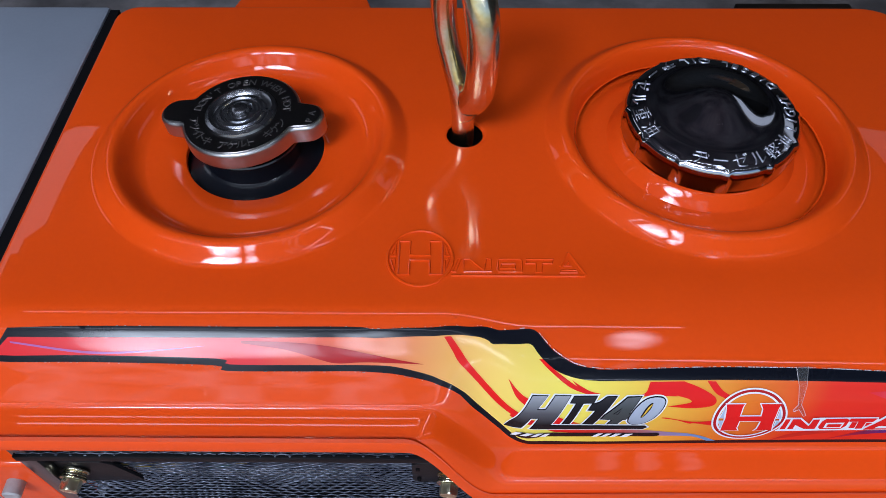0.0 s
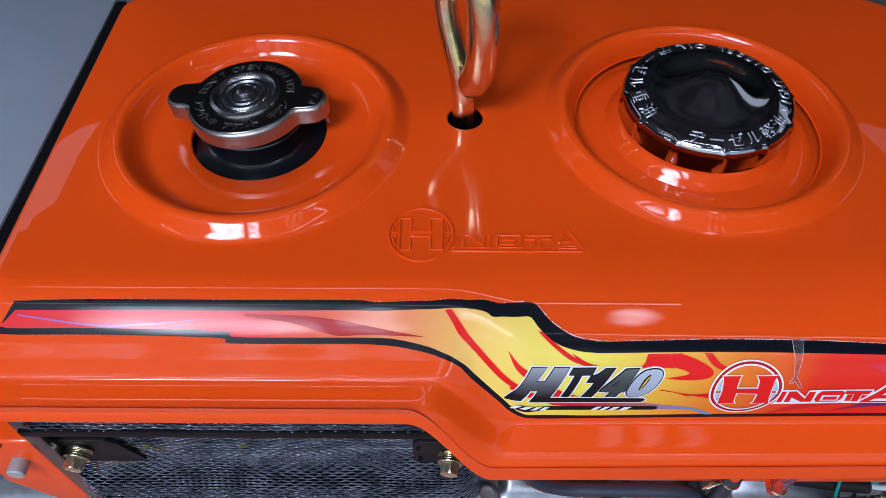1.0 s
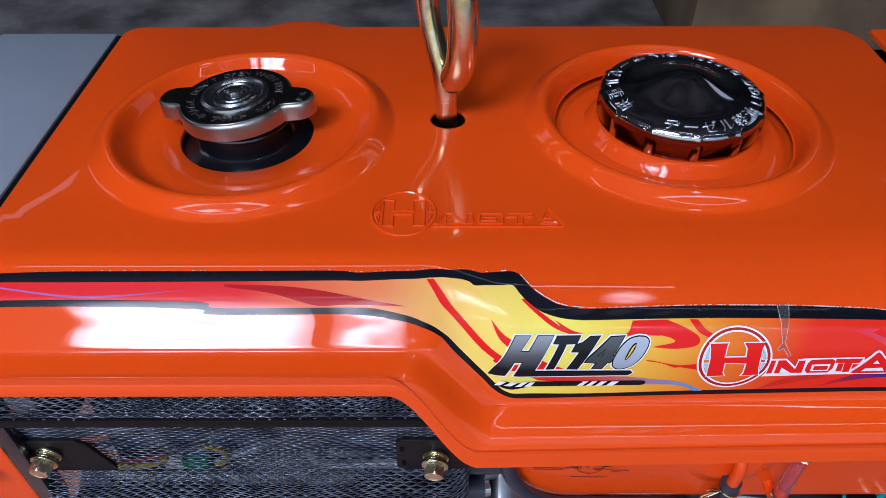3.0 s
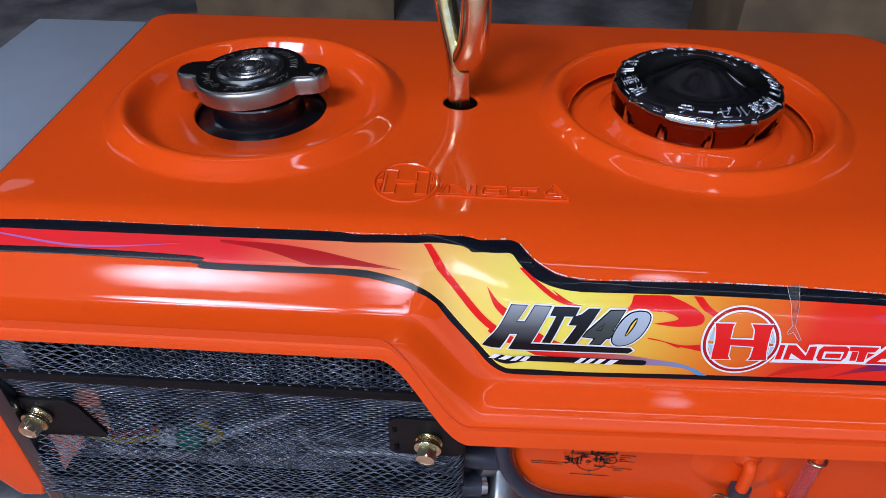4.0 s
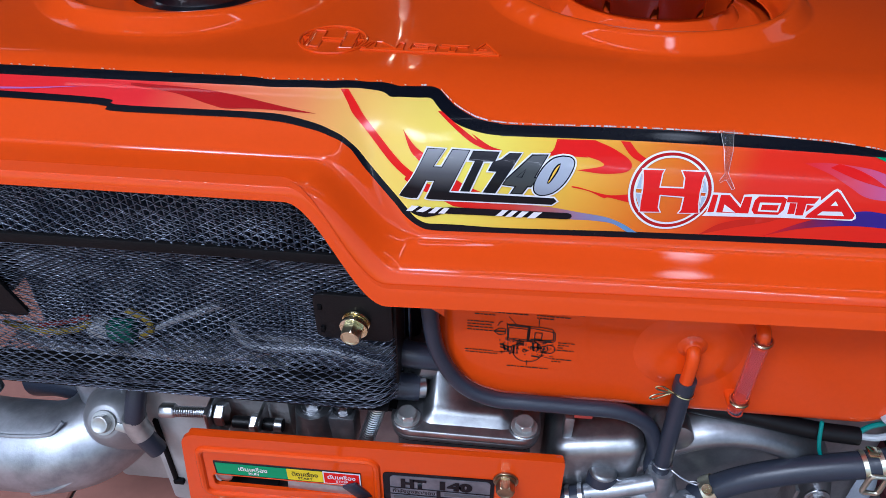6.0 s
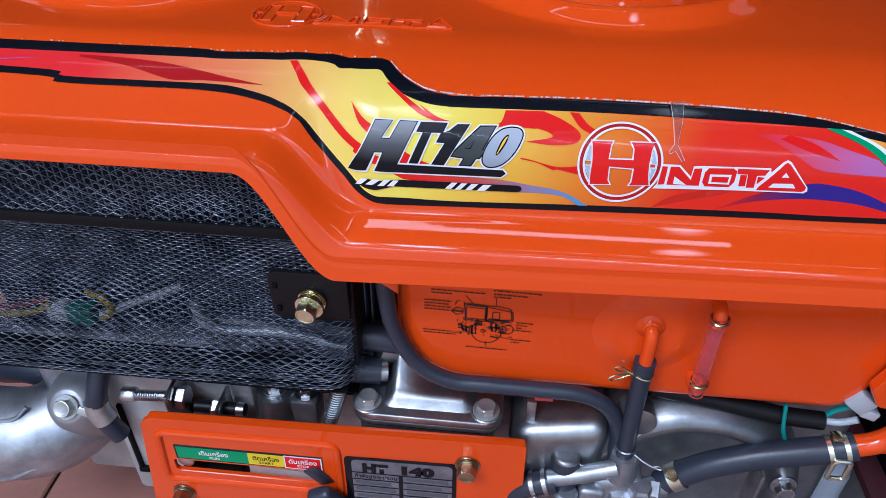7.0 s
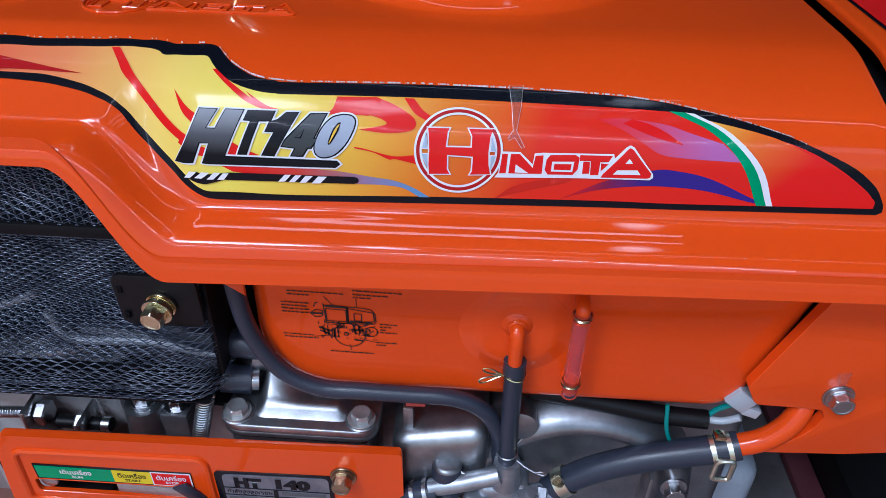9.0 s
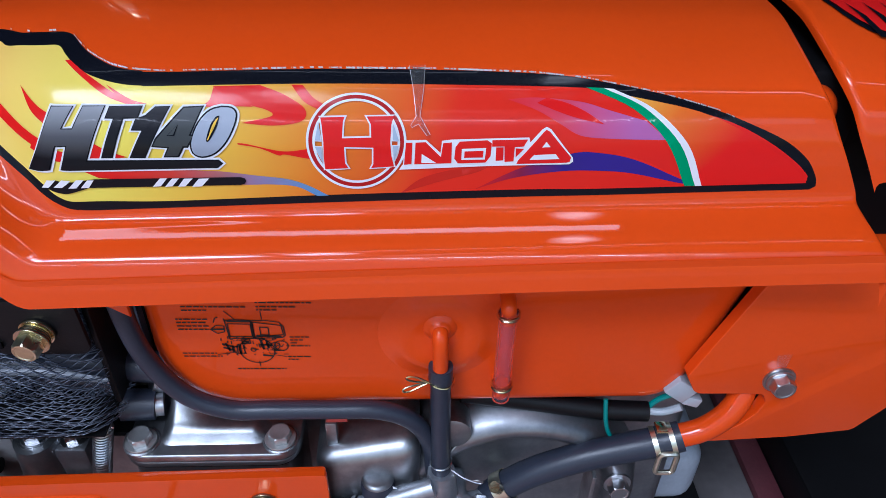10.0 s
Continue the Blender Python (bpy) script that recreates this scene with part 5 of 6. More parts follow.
part("clip_plate", box(-0.0705, -0.0680, 0.160, 0.182, 0.360, 0.390, 0.0008), STEEL, link_rod)
part("rod_end", moved(lathe([(0, 0), (0.0040, 0), (0.0046, 0.0008), (0.0046, 0.0055), (0, 0.006)], 16), pose(-0.061, 0.1705, 0.380, 0, 90, 0)), STEEL, link_rod)
coil = [(0.0105 - 0.011 * k + 0.0046 * math.cos(a), 0.1660 + 0.0046 * math.sin(a), 0.4150 - 0.040 * k) for k, a in [(i / 304, i * math.pi / 8) for i in range(305)]]
spring = thing("return_spring", (0.002, 0.168, 0.38), "coiled steel return spring beside the cylinder head", "spring")
part("coil", tube(coil, 0.0007, 6, smooth=False), STEEL, spring)

# ---- hoses by the tank ----
loom = thing("overflow_hose", (0.10, 0.165, 0.42), "dark grey rubber overflow hose following the tank edge", "hose")
part("hose", tube([(0.036, 0.178, 0.555), (0.0410, 0.163, 0.522), (0.0425, 0.160, 0.497), (0.0470, 0.160, 0.470), (0.0600, 0.160, 0.4460), (0.0790, 0.160, 0.4350), (0.101, 0.160, 0.4340), (0.127, 0.160, 0.4335), (0.153, 0.160, 0.4325), (0.170, 0.161, 0.4215), (0.1785, 0.163, 0.400), (0.1800, 0.166, 0.375)], 0.0047, 18, 8), RUBBER, loom)
RED_MARK = ink("faded_red_print", (0.36, 0.05, 0.04), 0.5)
part("red_mark", moved(box(-0.0052, 0.0052, -0.0003, 0.0004, -0.0011, 0.0011, 0.0002), pose(0.1315, 0.1562, 0.4298, 0, 0, 0)), RED_MARK, loom, "small red printed mark")
bypass = thing("bypass_hose", (0.02, 0.19, 0.42), "short black rubber coolant hoses behind the guard", "hose")
part("hose", tube([(-0.02, 0.200, 0.436), (0.022, 0.190, 0.436), (0.046, 0.192, 0.432)], 0.0085, 18, 5), RUBBER, bypass)
part("hose", tube([(0.016, 0.180, 0.4165), (0.033, 0.182, 0.4145)], 0.0085, 18, smooth=False), RUBBER, bypass)
part("hose_end", tube([(0.0325, 0.182, 0.4145), (0.0365, 0.183, 0.4140)], 0.0066, 18, smooth=False), STEEL, bypass)

feed = thing("fuel_feed_hose", (0.183, 0.159, 0.385), "dark grey rubber fuel hose held by bent wire clips", "hose")
part("hose", tube([(0.1826, 0.1590, 0.4645), (0.1828, 0.1590, 0.4500), (0.1832, 0.1588, 0.425), (0.1838, 0.1584, 0.400), (0.1840, 0.1580, 0.382)], lambda t: 0.0059 if t < 0.16 else (0.0051 if t > 0.24 else 0.0059 - 0.010 * (t - 0.16)), 22, 8), RUBBER, feed)


def wire_clip(cx, cy, cz, r, side):
    """A ring of spring wire round a hose with two looped ears."""
    ring = [(cx + r * math.cos(a), cy + r * math.sin(a), cz + 0.0006 * math.sin(2 * a)) for a in [2 * math.pi * i / 28 for i in range(29)]]
    ear = []
    for dx, dz in ((0.82, 0.57), (0.98, -0.18)):
        way = []
        for a in [2 * math.pi * i / 18 for i in range(19)]:
            along, over = 0.0125 * (1 - math.cos(a)) / 2, 0.0023 * math.sin(a) * (1.15 - math.cos(a)) / 2
            way.append((cx + side * (r + along * dx) - side * over * dz, cy - 0.002 - 0.25 * along, cz + along * dz + over * dx))
        ear.append(tube(way, 0.00055, 6, smooth=False))
    return join(tube(ring, 0.00055, 6, smooth=False), *ear)


part("wire_clip", wire_clip(0.1829, 0.1590, 0.4555, 0.0062, -1), ZINC, feed)
part("wire_clip", join(tube([(0.1839 + 0.0056 * math.cos(a), 0.1582 + 0.0056 * math.sin(a), 0.3905 + 0.0004 * a) for a in [2 * math.pi * i / 24 for i in range(30)]], 0.0005, 6, smooth=False),
     tube([(0.1895, 0.1560, 0.3880), (0.1950, 0.1535, 0.3852), (0.2010, 0.1520, 0.3828), (0.2052, 0.1515, 0.3818), (0.2060, 0.1515, 0.3834), (0.2035, 0.1517, 0.3842), (0.2008, 0.1520, 0.3832)], 0.0005, 6, 5),
     tube([(0.1885, 0.1620, 0.3940), (0.1925, 0.1640, 0.3985), (0.1950, 0.1645, 0.4000), (0.1940, 0.1645, 0.4008), (0.1922, 0.1642, 0.3995)], 0.0005, 6, 4)), STEEL, feed)

valve = thing("fuel_filter_valve", (0.18, 0.158, 0.345), "silver die-cast fuel valve body with hose stubs", "fuel valve")
part("stub", tube([(0.1842, 0.1578, 0.3855), (0.1846, 0.1575, 0.366)], lambda t: 0.0074 + 0.002 * t, 24, smooth=False), SILVER, valve)
part("body", box(0.168, 0.199, 0.150, 0.175, 0.335, 0.3675, 0.005, 3), SILVER, valve)
part("side_pipe", tube([(0.1800, 0.1515, 0.3800), (0.160, 0.150, 0.3730), (0.1405, 0.150, 0.3660)], 0.0055, 20, 4), SILVER, valve)
part("pipe_nut", moved(lathe([(0, 0), (0.0085, 0), (0.0092, 0.001), (0.0092, 0.006), (0.0085, 0.007), (0, 0.007)], 6), pose(0.2035, 0.158, 0.3530, 0, 90, -10)), SILVER, valve, smooth=False)
part("outlet_pipe", tube([(0.195, 0.157, 0.354), (0.214, 0.160, 0.355)], 0.0066, 18, smooth=False), SILVER, valve)
part("cap_nut", moved(lathe([(0, 0), (0.0066, 0), (0.0072, 0.001), (0.0072, 0.010), (0.0060, 0.012), (0, 0.0125)], 6), pose(0.1965, 0.150, 0.3545)), SILVER, valve, smooth=False)
part("rubber_sleeve", tube([(0.1450, 0.150, 0.3640), (0.136, 0.150, 0.3605), (0.128, 0.1505, 0.3560), (0.121, 0.152, 0.346), (0.119, 0.155, 0.330)], 0.0074, 20, 4), RUBBER, valve)
for x, z in ((0.1392, 0.3618), (0.1318, 0.3585)):
    part("band", moved(lathe([(0.0076, -0.0013), (0.0083, -0.0013), (0.0083, 0.0013), (0.0076, 0.0013)], 32), pose(x, 0.1502, z, 0, 68, 0)), STEEL, valve)
part("band_lug", box(0.1315, 0.1400, 0.1400, 0.1412, 0.3540, 0.3585, 0.0004), STEEL, valve)
part("lower_block", box(0.1600, 0.1760, 0.146, 0.170, 0.330, 0.3610, 0.003, 3), SILVER, valve)
part("lower_boss", moved(lathe([(0.0075, -0.02), (0.0075, 0.0), (0.0060, 0.0018), (0, 0.0022)], 20), pose(0.1520, 0.1480, 0.3560)), SILVER, valve)
part("facet_block", box(0.1780, 0.1930, 0.1455, 0.168, 0.328, 0.3590, 0.0045, 2), SILVER, valve)

water = thing("water_pipe", (0.29, 0.16, 0.36), "orange steel pipe joined to a thick black rubber hose", "pipe")
part("pipe", tube([(0.330, 0.215, 0.454), (0.3375, 0.185, 0.4495), (0.3385, 0.167, 0.4410), (0.3325, 0.160, 0.4280), (0.3210, 0.1585, 0.4155), (0.306, 0.1590, 0.4085), (0.296, 0.1592, 0.4045)], 0.0063, 20, 8), ORANGE_DULL, water)
part("hose", tube([(0.3105, 0.1590, 0.4093), (0.300, 0.1592, 0.4050), (0.280, 0.1597, 0.3985), (0.258, 0.1605, 0.3900), (0.236, 0.1615, 0.3775), (0.220, 0.1620, 0.3640), (0.2115, 0.1620, 0.3545)], 0.0081, 24, 8), RUBBER, water)


CLAMP = material("pale_zinc", (0.78, 0.77, 0.62), 0.32, metal=1.0, spread=0.1, rough_spread=0.3)


def band_at(p, d, r, w):
    d = Vector(d).normalized()
    p = Vector(p)
    bm = lathe([(r, -w / 2), (r + 0.0006, -w / 2), (r + 0.0006, w / 2), (r, w / 2)], 32)
    return moved(bm, Matrix.Translation(p) @ d.to_track_quat("Z", "Y").to_matrix().to_4x4())


for s in (-1, 1):
    part("clamp_band", band_at((0.3015 + s * 0.0042, 0.1592, 0.4055 + s * 0.0014), (1, 0, .35), 0.0082, 0.0026), CLAMP, water)
part("clamp_bridge", box(0.2975, 0.3075, 0.1500, 0.1508, 0.4040, 0.4062, 0.0002), CLAMP, water)
TAB = rounded([(0.2975, 0.4060), (0.2972, 0.3905), (0.3068, 0.3905), (0.3068, 0.4060)], 0.0022, 6)
part("clamp_tab", tube([(x, 0.1500, z) for x, z in TAB + TAB[:2]], 0.0015, 8, smooth=False), CLAMP, water)
part("clamp_ear", box(0.2955, 0.3015, 0.1560, 0.1630, 0.4150, 0.4166, 0.0004), ZINC, water)
for w, p in ((0.004, (0.2195, 0.1620, 0.3635)),):
    part("clamp_band", band_at(p, (1, 0, .85), 0.0086, 0.0075), CLAMP, water)
part("clamp_screw", moved(lathe([(0, 0), (0.0032, 0), (0.0032, 0.006), (0, 0.006)], 12), pose(0.2160, 0.156, 0.3700, 20, -30, 0)), ZINC, water)

harness = thing("wiring", (0.26, 0.172, 0.42), "black sleeved wiring with white plastic connector under the tank", "wiring")
part("sleeve", tube([(0.195, 0.178, 0.4245), (0.235, 0.176, 0.4190), (0.270, 0.173, 0.4150), (0.2945, 0.171, 0.4150)], 0.0055, 14, 6), BLACK_MATT, harness)
WHITE_PLASTIC = material("milky_plastic", (0.42, 0.46, 0.50), 0.35, spread=0.05)
TEAL = material("teal_wire", (0.0, 0.22, 0.20), 0.4)
part("white_wire", tube([(0.2935, 0.171, 0.4155), (0.302, 0.169, 0.4170), (0.310, 0.167, 0.4230)], 0.0021, 10, 5), WHITE_PLASTIC, harness)
part("teal_wire", tube([(0.2700, 0.170, 0.4265), (0.2712, 0.1655, 0.4130), (0.2750, 0.165, 0.4030), (0.2810, 0.168, 0.3960)], 0.0012, 10, 6), TEAL, harness)
part("teal_wire", tube([(0.2930, 0.172, 0.4150), (0.2985, 0.172, 0.4230), (0.3050, 0.170, 0.4300)], 0.0016, 10, 6), TEAL, harness)
part("connector", moved(box(-0.0070, 0.0070, -0.005, 0.005, -0.0058, 0.0058, 0.0012), pose(0.3055, 0.168, 0.4385, 0, 38, 0)), WHITE_PLASTIC, harness, "milky white connector shell")
part("connector_tail", moved(box(-0.0048, 0.0048, -0.0034, 0.0034, -0.0030, 0.0030, 0.0008), pose(0.3130, 0.167, 0.4300, 0, 20, 0)), WHITE_PLASTIC, harness)

# ---- orange plates at the right ----
side = thing("side_cover", (0.37, 0.16, 0.41), "orange painted steel side cover with zinc bolt", "side cover")
S_OUT = rounded([(0.3275, 0.522), (0.3022, 0.4570), (0.3088, 0.4445), (0.3330, 0.4440), (0.3440, 0.4430), (0.3465, 0.4375), (0.3440, 0.4290), (0.3380, 0.4205), (0.3300, 0.4140), (0.3190, 0.4085), (0.3185, 0.4068), (0.3290, 0.4073), (0.3660, 0.4095), (0.3994, 0.4143), (0.4125, 0.4330), (0.4700, 0.4800), (0.4700, 0.522)],
                [0.004, 0.004, 0.006, 0.002, 0.003, 0.003, 0.003, 0.003, 0.004, 0.001, 0.001, 0.004, 0.010, 0.006, 0.006, 0.004, 0.004], 5)
part("plate", plate(S_OUT, 0.1568, 0.1632, 0.0028, 4), ORANGE, side)
hex_bolt((0.3480, 0.1572, 0.4545), 0.0060, pose(0, 0, 0, 90, 0, 0), STEEL, parent=side, washers=2, height=0.0052, turn=22)
part("tape_scrap", plate([(0.3425, 0.4705), (0.3495, 0.4715), (0.3490, 0.4625), (0.3440, 0.4635)], 0.1566, 0.1569), CLEAR, side, "scrap of clear tape")
part("upper_flange", box(0.326, 0.47, 0.1600, 0.32, 0.5190, 0.5215, 0.001), ORANGE, side)

shroud = thing("rear_cover", (0.40, 0.30, 0.55), "orange rear cover with flame sticker beside a dark gap", "rear cover")


def shroud_shell():
    bm = bmesh.new()
    cols = []
    for k in range(9):
        dx, dz = 0.0118 + 0.0171 * k, 0.0025 + 0.0004 * k
        col = [bm.verts.new((X1 + dx, 0.440 - 0.218 * j / 10, 0.6185 + dz)) for j in range(10)]
        for j in range(36):
            p = cover_point(X1, j / 5)
            col.append(bm.verts.new((p.x + dx, p.y - 0.001, p.z + dz)))
        cols.append(col)
    for a, b in zip(cols, cols[1:]):
        for j in range(len(a) - 1):
            bm.faces.new((a[j], a[j + 1], b[j + 1], b[j]))
    last = cols[0]
    for off, dz in ((-0.0016, -0.0006), (-0.0022, -0.0020), (-0.0020, -0.0045)):
        row = [bm.verts.new(v.co + Vector((off, 0, dz))) for v in cols[0]]
        for j in range(len(row) - 1):
            bm.faces.new((last[j], last[j + 1], row[j + 1], row[j]))
        last = row
    low = [c[-1] for c in cols]
    lip = [bm.verts.new(v.co + Vector((0, 0.002, -0.001))) for v in low]
    lip2 = [bm.verts.new(v.co + Vector((0, 0.012, -0.001))) for v in low]
    for a, b in ((low, lip), (lip, lip2)):
        for j in range(len(a) - 1):
            bm.faces.new((a[j], a[j + 1], b[j + 1], b[j]))
    bmesh.ops.recalc_face_normals(bm, faces=bm.faces)
    return bm


part("shell", shroud_shell(), ORANGE, shroud, sharp=50)
# Black boxes added inside the gap; their colour stands for its shade.
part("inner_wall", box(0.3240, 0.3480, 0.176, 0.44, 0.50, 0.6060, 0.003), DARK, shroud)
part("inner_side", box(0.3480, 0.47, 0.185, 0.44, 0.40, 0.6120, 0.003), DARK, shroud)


def shroud_point(dx, q, out):
    """A place on the rear cover, dx along from its edge and q down its front; q below 0 runs back over the top."""
    p = cover_point(X1, max(q, 0.0))
    return Vector((p.x + dx, p.y - 0.001 - 0.03 * min(q, 0.0), p.z + 0.0025 + 0.0004 * (dx - 0.0165) / 0.0165 + out))


def shroud_patch(edge, out, dx1=0.14):
    """A sheet on the rear cover, right of an edge given as rows of (q, dx)."""
    bm = bmesh.new()
    rows = []
    for i in range(61):
        q = edge[0][0] + (edge[-1][0] - edge[0][0]) * i / 60
        d0 = float(np.interp(q, [e[0] for e in edge], [e[1] for e in edge]))
        rows.append([bm.verts.new(shroud_point(d0 + (dx1 - d0) * k / 10, q, out)) for k in range(11)])
    for a, b in zip(rows, rows[1:]):
        for k in range(10):
            bm.faces.new((a[k], a[k + 1], b[k + 1], b[k]))
    bmesh.ops.recalc_face_normals(bm, faces=bm.faces)
    return bm


EDGE = [(-3.0, 0.0182), (0.3, 0.0186), (0.8, 0.0200), (1.3, 0.0222), (1.7, 0.0252), (2.0, 0.0290), (2.25, 0.0350), (2.4, 0.0430), (2.48, 0.0600), (2.5, 0.12)]
patch = part("flame_sticker", shroud_patch(EDGE, 0.0006), INK_BLACK, shroud)
part("red_ground", shroud_patch([(q - 0.12, d + 0.0016) for q, d in EDGE], 0.0010), INK_RED, patch)
for d in (0.026, 0.033, 0.040, 0.048, 0.057):
    bm = bmesh.new()
    ring = [(d, 0.9), (d + 0.0018, 1.4), (d + 0.0045, 2.25), (d + 0.0075, 2.3), (d + 0.0042, 1.5)]
    bm.faces.new([bm.verts.new(shroud_point(a, b, 0.0016)) for a, b in ring])
    bmesh.ops.triangulate(bm, faces=bm.faces[:])
    part("black_flame", bm, INK_BLACK, patch)

jug = thing("plastic_container", (0.375, 0.24, 0.0), "cloudy white plastic container on a black stand", "container")
part("body", box(0.2760, 0.3760, 0.224, 0.30, 0.245, 0.303, 0.016, 5), material("cloudy_plastic", (0.36, 0.41, 0.48), 0.4, spread=0.15, big=40), jug)
part("foot", box(0.270, 0.384, 0.2235, 0.32, 0.0, 0.245, 0.004), BLACK_MATT, jug)
rail = thing("floor_rail", (0.61, 0.6, 0.0), "black steel rail with a reflected-red strip lying on the floor", "rail")
part("beam", box(0.585, 0.820, 0.10, 1.30, 0.0, 0.06, 0.004), BLACK_MATT, rail)
# The orange engine's reflection on the floor, put in as a red strip.
part("red_edge", box(0.555, 0.5845, 0.10, 1.30, 0.0, 0.012, 0.002), material("reflected_red", (0.13, 0.03, 0.04), 0.6, spread=0.25), rail, "dull red strip coloured as the engine's reflection")

# ---- left side of the machine ----
guard_box = thing("belt_guard", (-0.30, 0.32, 0.0), "blue-grey painted sheet steel belt guard standing beside the cover", "belt guard")
part("sheet", box(-0.352, -0.2570, 0.205, 0.481, 0.425, 0.600, 0.003), GREY, guard_box)
part("fixing_strap", box(-0.2575, -0.2430, 0.335, 0.372, 0.585, 0.5895, 0.0008), GREY_METAL, guard_box)
part("leg", box(-0.352, -0.2575, 0.44, 0.478, 0.0, 0.427, 0.002), BLACK_MATT, guard_box)
# Black strip covers the guard's lit side, painting the gap as shaded.
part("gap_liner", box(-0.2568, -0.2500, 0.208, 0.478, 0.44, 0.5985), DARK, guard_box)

strut = thing("frame_strut", (-0.262, 0.17, 0.412), "orange painted frame strut with a threaded stud", "frame strut")
part("bar", plate(rounded([(-0.2880, 0.515), (-0.2880, 0.452), (-0.2640, 0.4120), (-0.2480, 0.4120), (-0.2440, 0.4240), (-0.2440, 0.515)], 0.004, 4), 0.156, 0.178, 0.003, 3), ORANGE_DULL, strut)
part("stud", moved(lathe([(0, 0), (0.0052, 0), (0.0055, 0.001), (0.0055, 0.013), (0.0045, 0.014), (0, 0.014)], 20), pose(-0.2620, 0.1605, 0.488, 90, 0, 0)), GREY_METAL, strut)
part("cover_leg", plate(rounded([(-0.2455, 0.592), (-0.2455, 0.545), (-0.2395, 0.545), (-0.2370, 0.572), (-0.2290, 0.584), (-0.2290, 0.590)], [0, 0.002, 0.002, 0.005, 0, 0], 5), 0.1392, 0.1412, 0.0006), ORANGE, cover)

air = thing("air_cleaner", (-0.133, 0.515, 0.40), "round orange air cleaner lid behind the cover", "air cleaner")
part("lid", moved(lathe([(0.0570, -0.15), (0.0570, -0.010), (0.0598, -0.007), (0.0600, -0.003), (0.0585, -0.0005), (0.055, 0.0005), (0.040, 0.002), (0, 0.003)], 56), pose(-0.1252, 0.5288, 0.560)), ORANGE_DULL, air)


# ---- radiator guard ----
screen = thing("radiator_guard", (-0.10, 0.16, 0.42), "black expanded-metal radiator guard bolted on with two brackets", "radiator guard")
GUARD = [(0.170, 0.596), (0.161, 0.565), (0.1520, 0.5375), (0.1570, 0.5300), (0.1640, 0.512), (0.1665, 0.490), (0.1640, 0.474), (0.1550, 0.456), (0.1485, 0.4420), (0.1490, 0.4310), (0.157, 0.4245), (0.172, 0.4230), (0.200, 0.4245)]
GW = curve_points([(0, y, z) for y, z in GUARD], 12)
GL = [0.0]
for a, b in zip(GW, GW[1:]):
    GL.append(GL[-1] + (b - a).length)


def guard_at(x, s):
    i = max(0, min(len(GL) - 2, int(np.searchsorted(GL, s)) - 1))
    t = (s - GL[i]) / (GL[i + 1] - GL[i])
    p = GW[i].lerp(GW[i + 1], t)
    bend = max(0.0, (x - 0.006) / 0.016) ** 2 * 0.010 + 0.0012 * noise.noise(Vector((x * 30, s * 30, 0)))
    return Vector((x, p.y + bend, p.z + 0.0008 * noise.noise(Vector((x * 25, s * 25, 5)))))


def expanded_metal(wide, pitch, swing, thick, back, x0=-0.236, x1=0.0235):
    """Zigzag strands side by side, every other one turned over: wide along x, pitch down the sheet, set back by a distance."""
    verts, faces = [], []
    for j in range(int(GL[-1] / pitch)):
        way = []
        i = 0
        while x0 + i * wide / 4 <= x1:
            step = (0, 1, 0, -1)[i % 4] * (-1 if j % 2 else 1)
            s = (j + 0.5) * pitch + 0.5 * step * pitch * swing
            x = x0 + i * wide / 4
            way.append(guard_at(x, min(max(s, 0.0), GL[-1])) + Vector((0, back + 0.0005 * step, 0.0)))
            i += 1
        base = len(verts)
        for p in way:
            verts += [p + Vector((0, -thick, -0.2 * thick)), p + Vector((0, thick * 0.8, thick * 0.75)), p + Vector((0, thick * 0.5, -thick * 0.65))]
        for k in range(len(way) - 1):
            a, b = base + 3 * k, base + 3 * k + 3
            for u in range(3):
                w = (u + 1) % 3
                faces.append((a + u, a + w, b + w, b + u))
    me = bpy.data.meshes.new("wire_mesh")
    me.from_pydata(verts, [], faces)
    bm = bmesh.new()
    bm.from_mesh(me)
    bpy.data.meshes.remove(me)
    bmesh.ops.recalc_face_normals(bm, faces=bm.faces)
    return bm


# Light patches mottled into the black wire's colour imitate glints.
MESH_WIRE = material("black_wire_with_glints", (0.27, 0.31, 0.39), 0.34, metal=0.7, spread=0.4, grain=220, tint=(0.05, 0.06, 0.09), big=70)
tagged(part("wire_mesh", expanded_metal(0.0080, 0.0024, 1.0, 0.00034, 0.0), MESH_WIRE, screen, "black coated expanded metal", sharp=0), kind="stuff")
tagged(part("inner_wire_mesh", expanded_metal(0.0086, 0.0022, 1.0, 0.00030, 0.0060), MESH_WIRE, screen, "finer expanded metal sheet behind the first", sharp=0), kind="stuff")
FRAME_BLACK = material("black_frame_paint", (0.007, 0.007, 0.008), 0.55, spread=0.2, specular=0.15)
part("cross_bar", box(-0.238, 0.0150, 0.1508, 0.1535, 0.5350, 0.5410, 0.0005), FRAME_BLACK, screen)
# Black backing added so that the guard's inside looks shaded from above.
part("bottom_plate", box(-0.236, 0.0180, 0.1530, 0.1790, 0.4240, 0.4248), FRAME_BLACK, screen)
part("end_frame", box(0.0195, 0.0225, 0.1700, 0.1960, 0.43, 0.585, 0.0005), BLACK_MATT, screen)
part("end_frame", box(-0.2460, -0.2350, 0.1560, 0.1680, 0.40, 0.580, 0.002), BLACK, screen)
TILT_B = Matrix.Translation((0, 0.1635, 0.4875)) @ pose(0, 0, 0, 2, 0, 0)
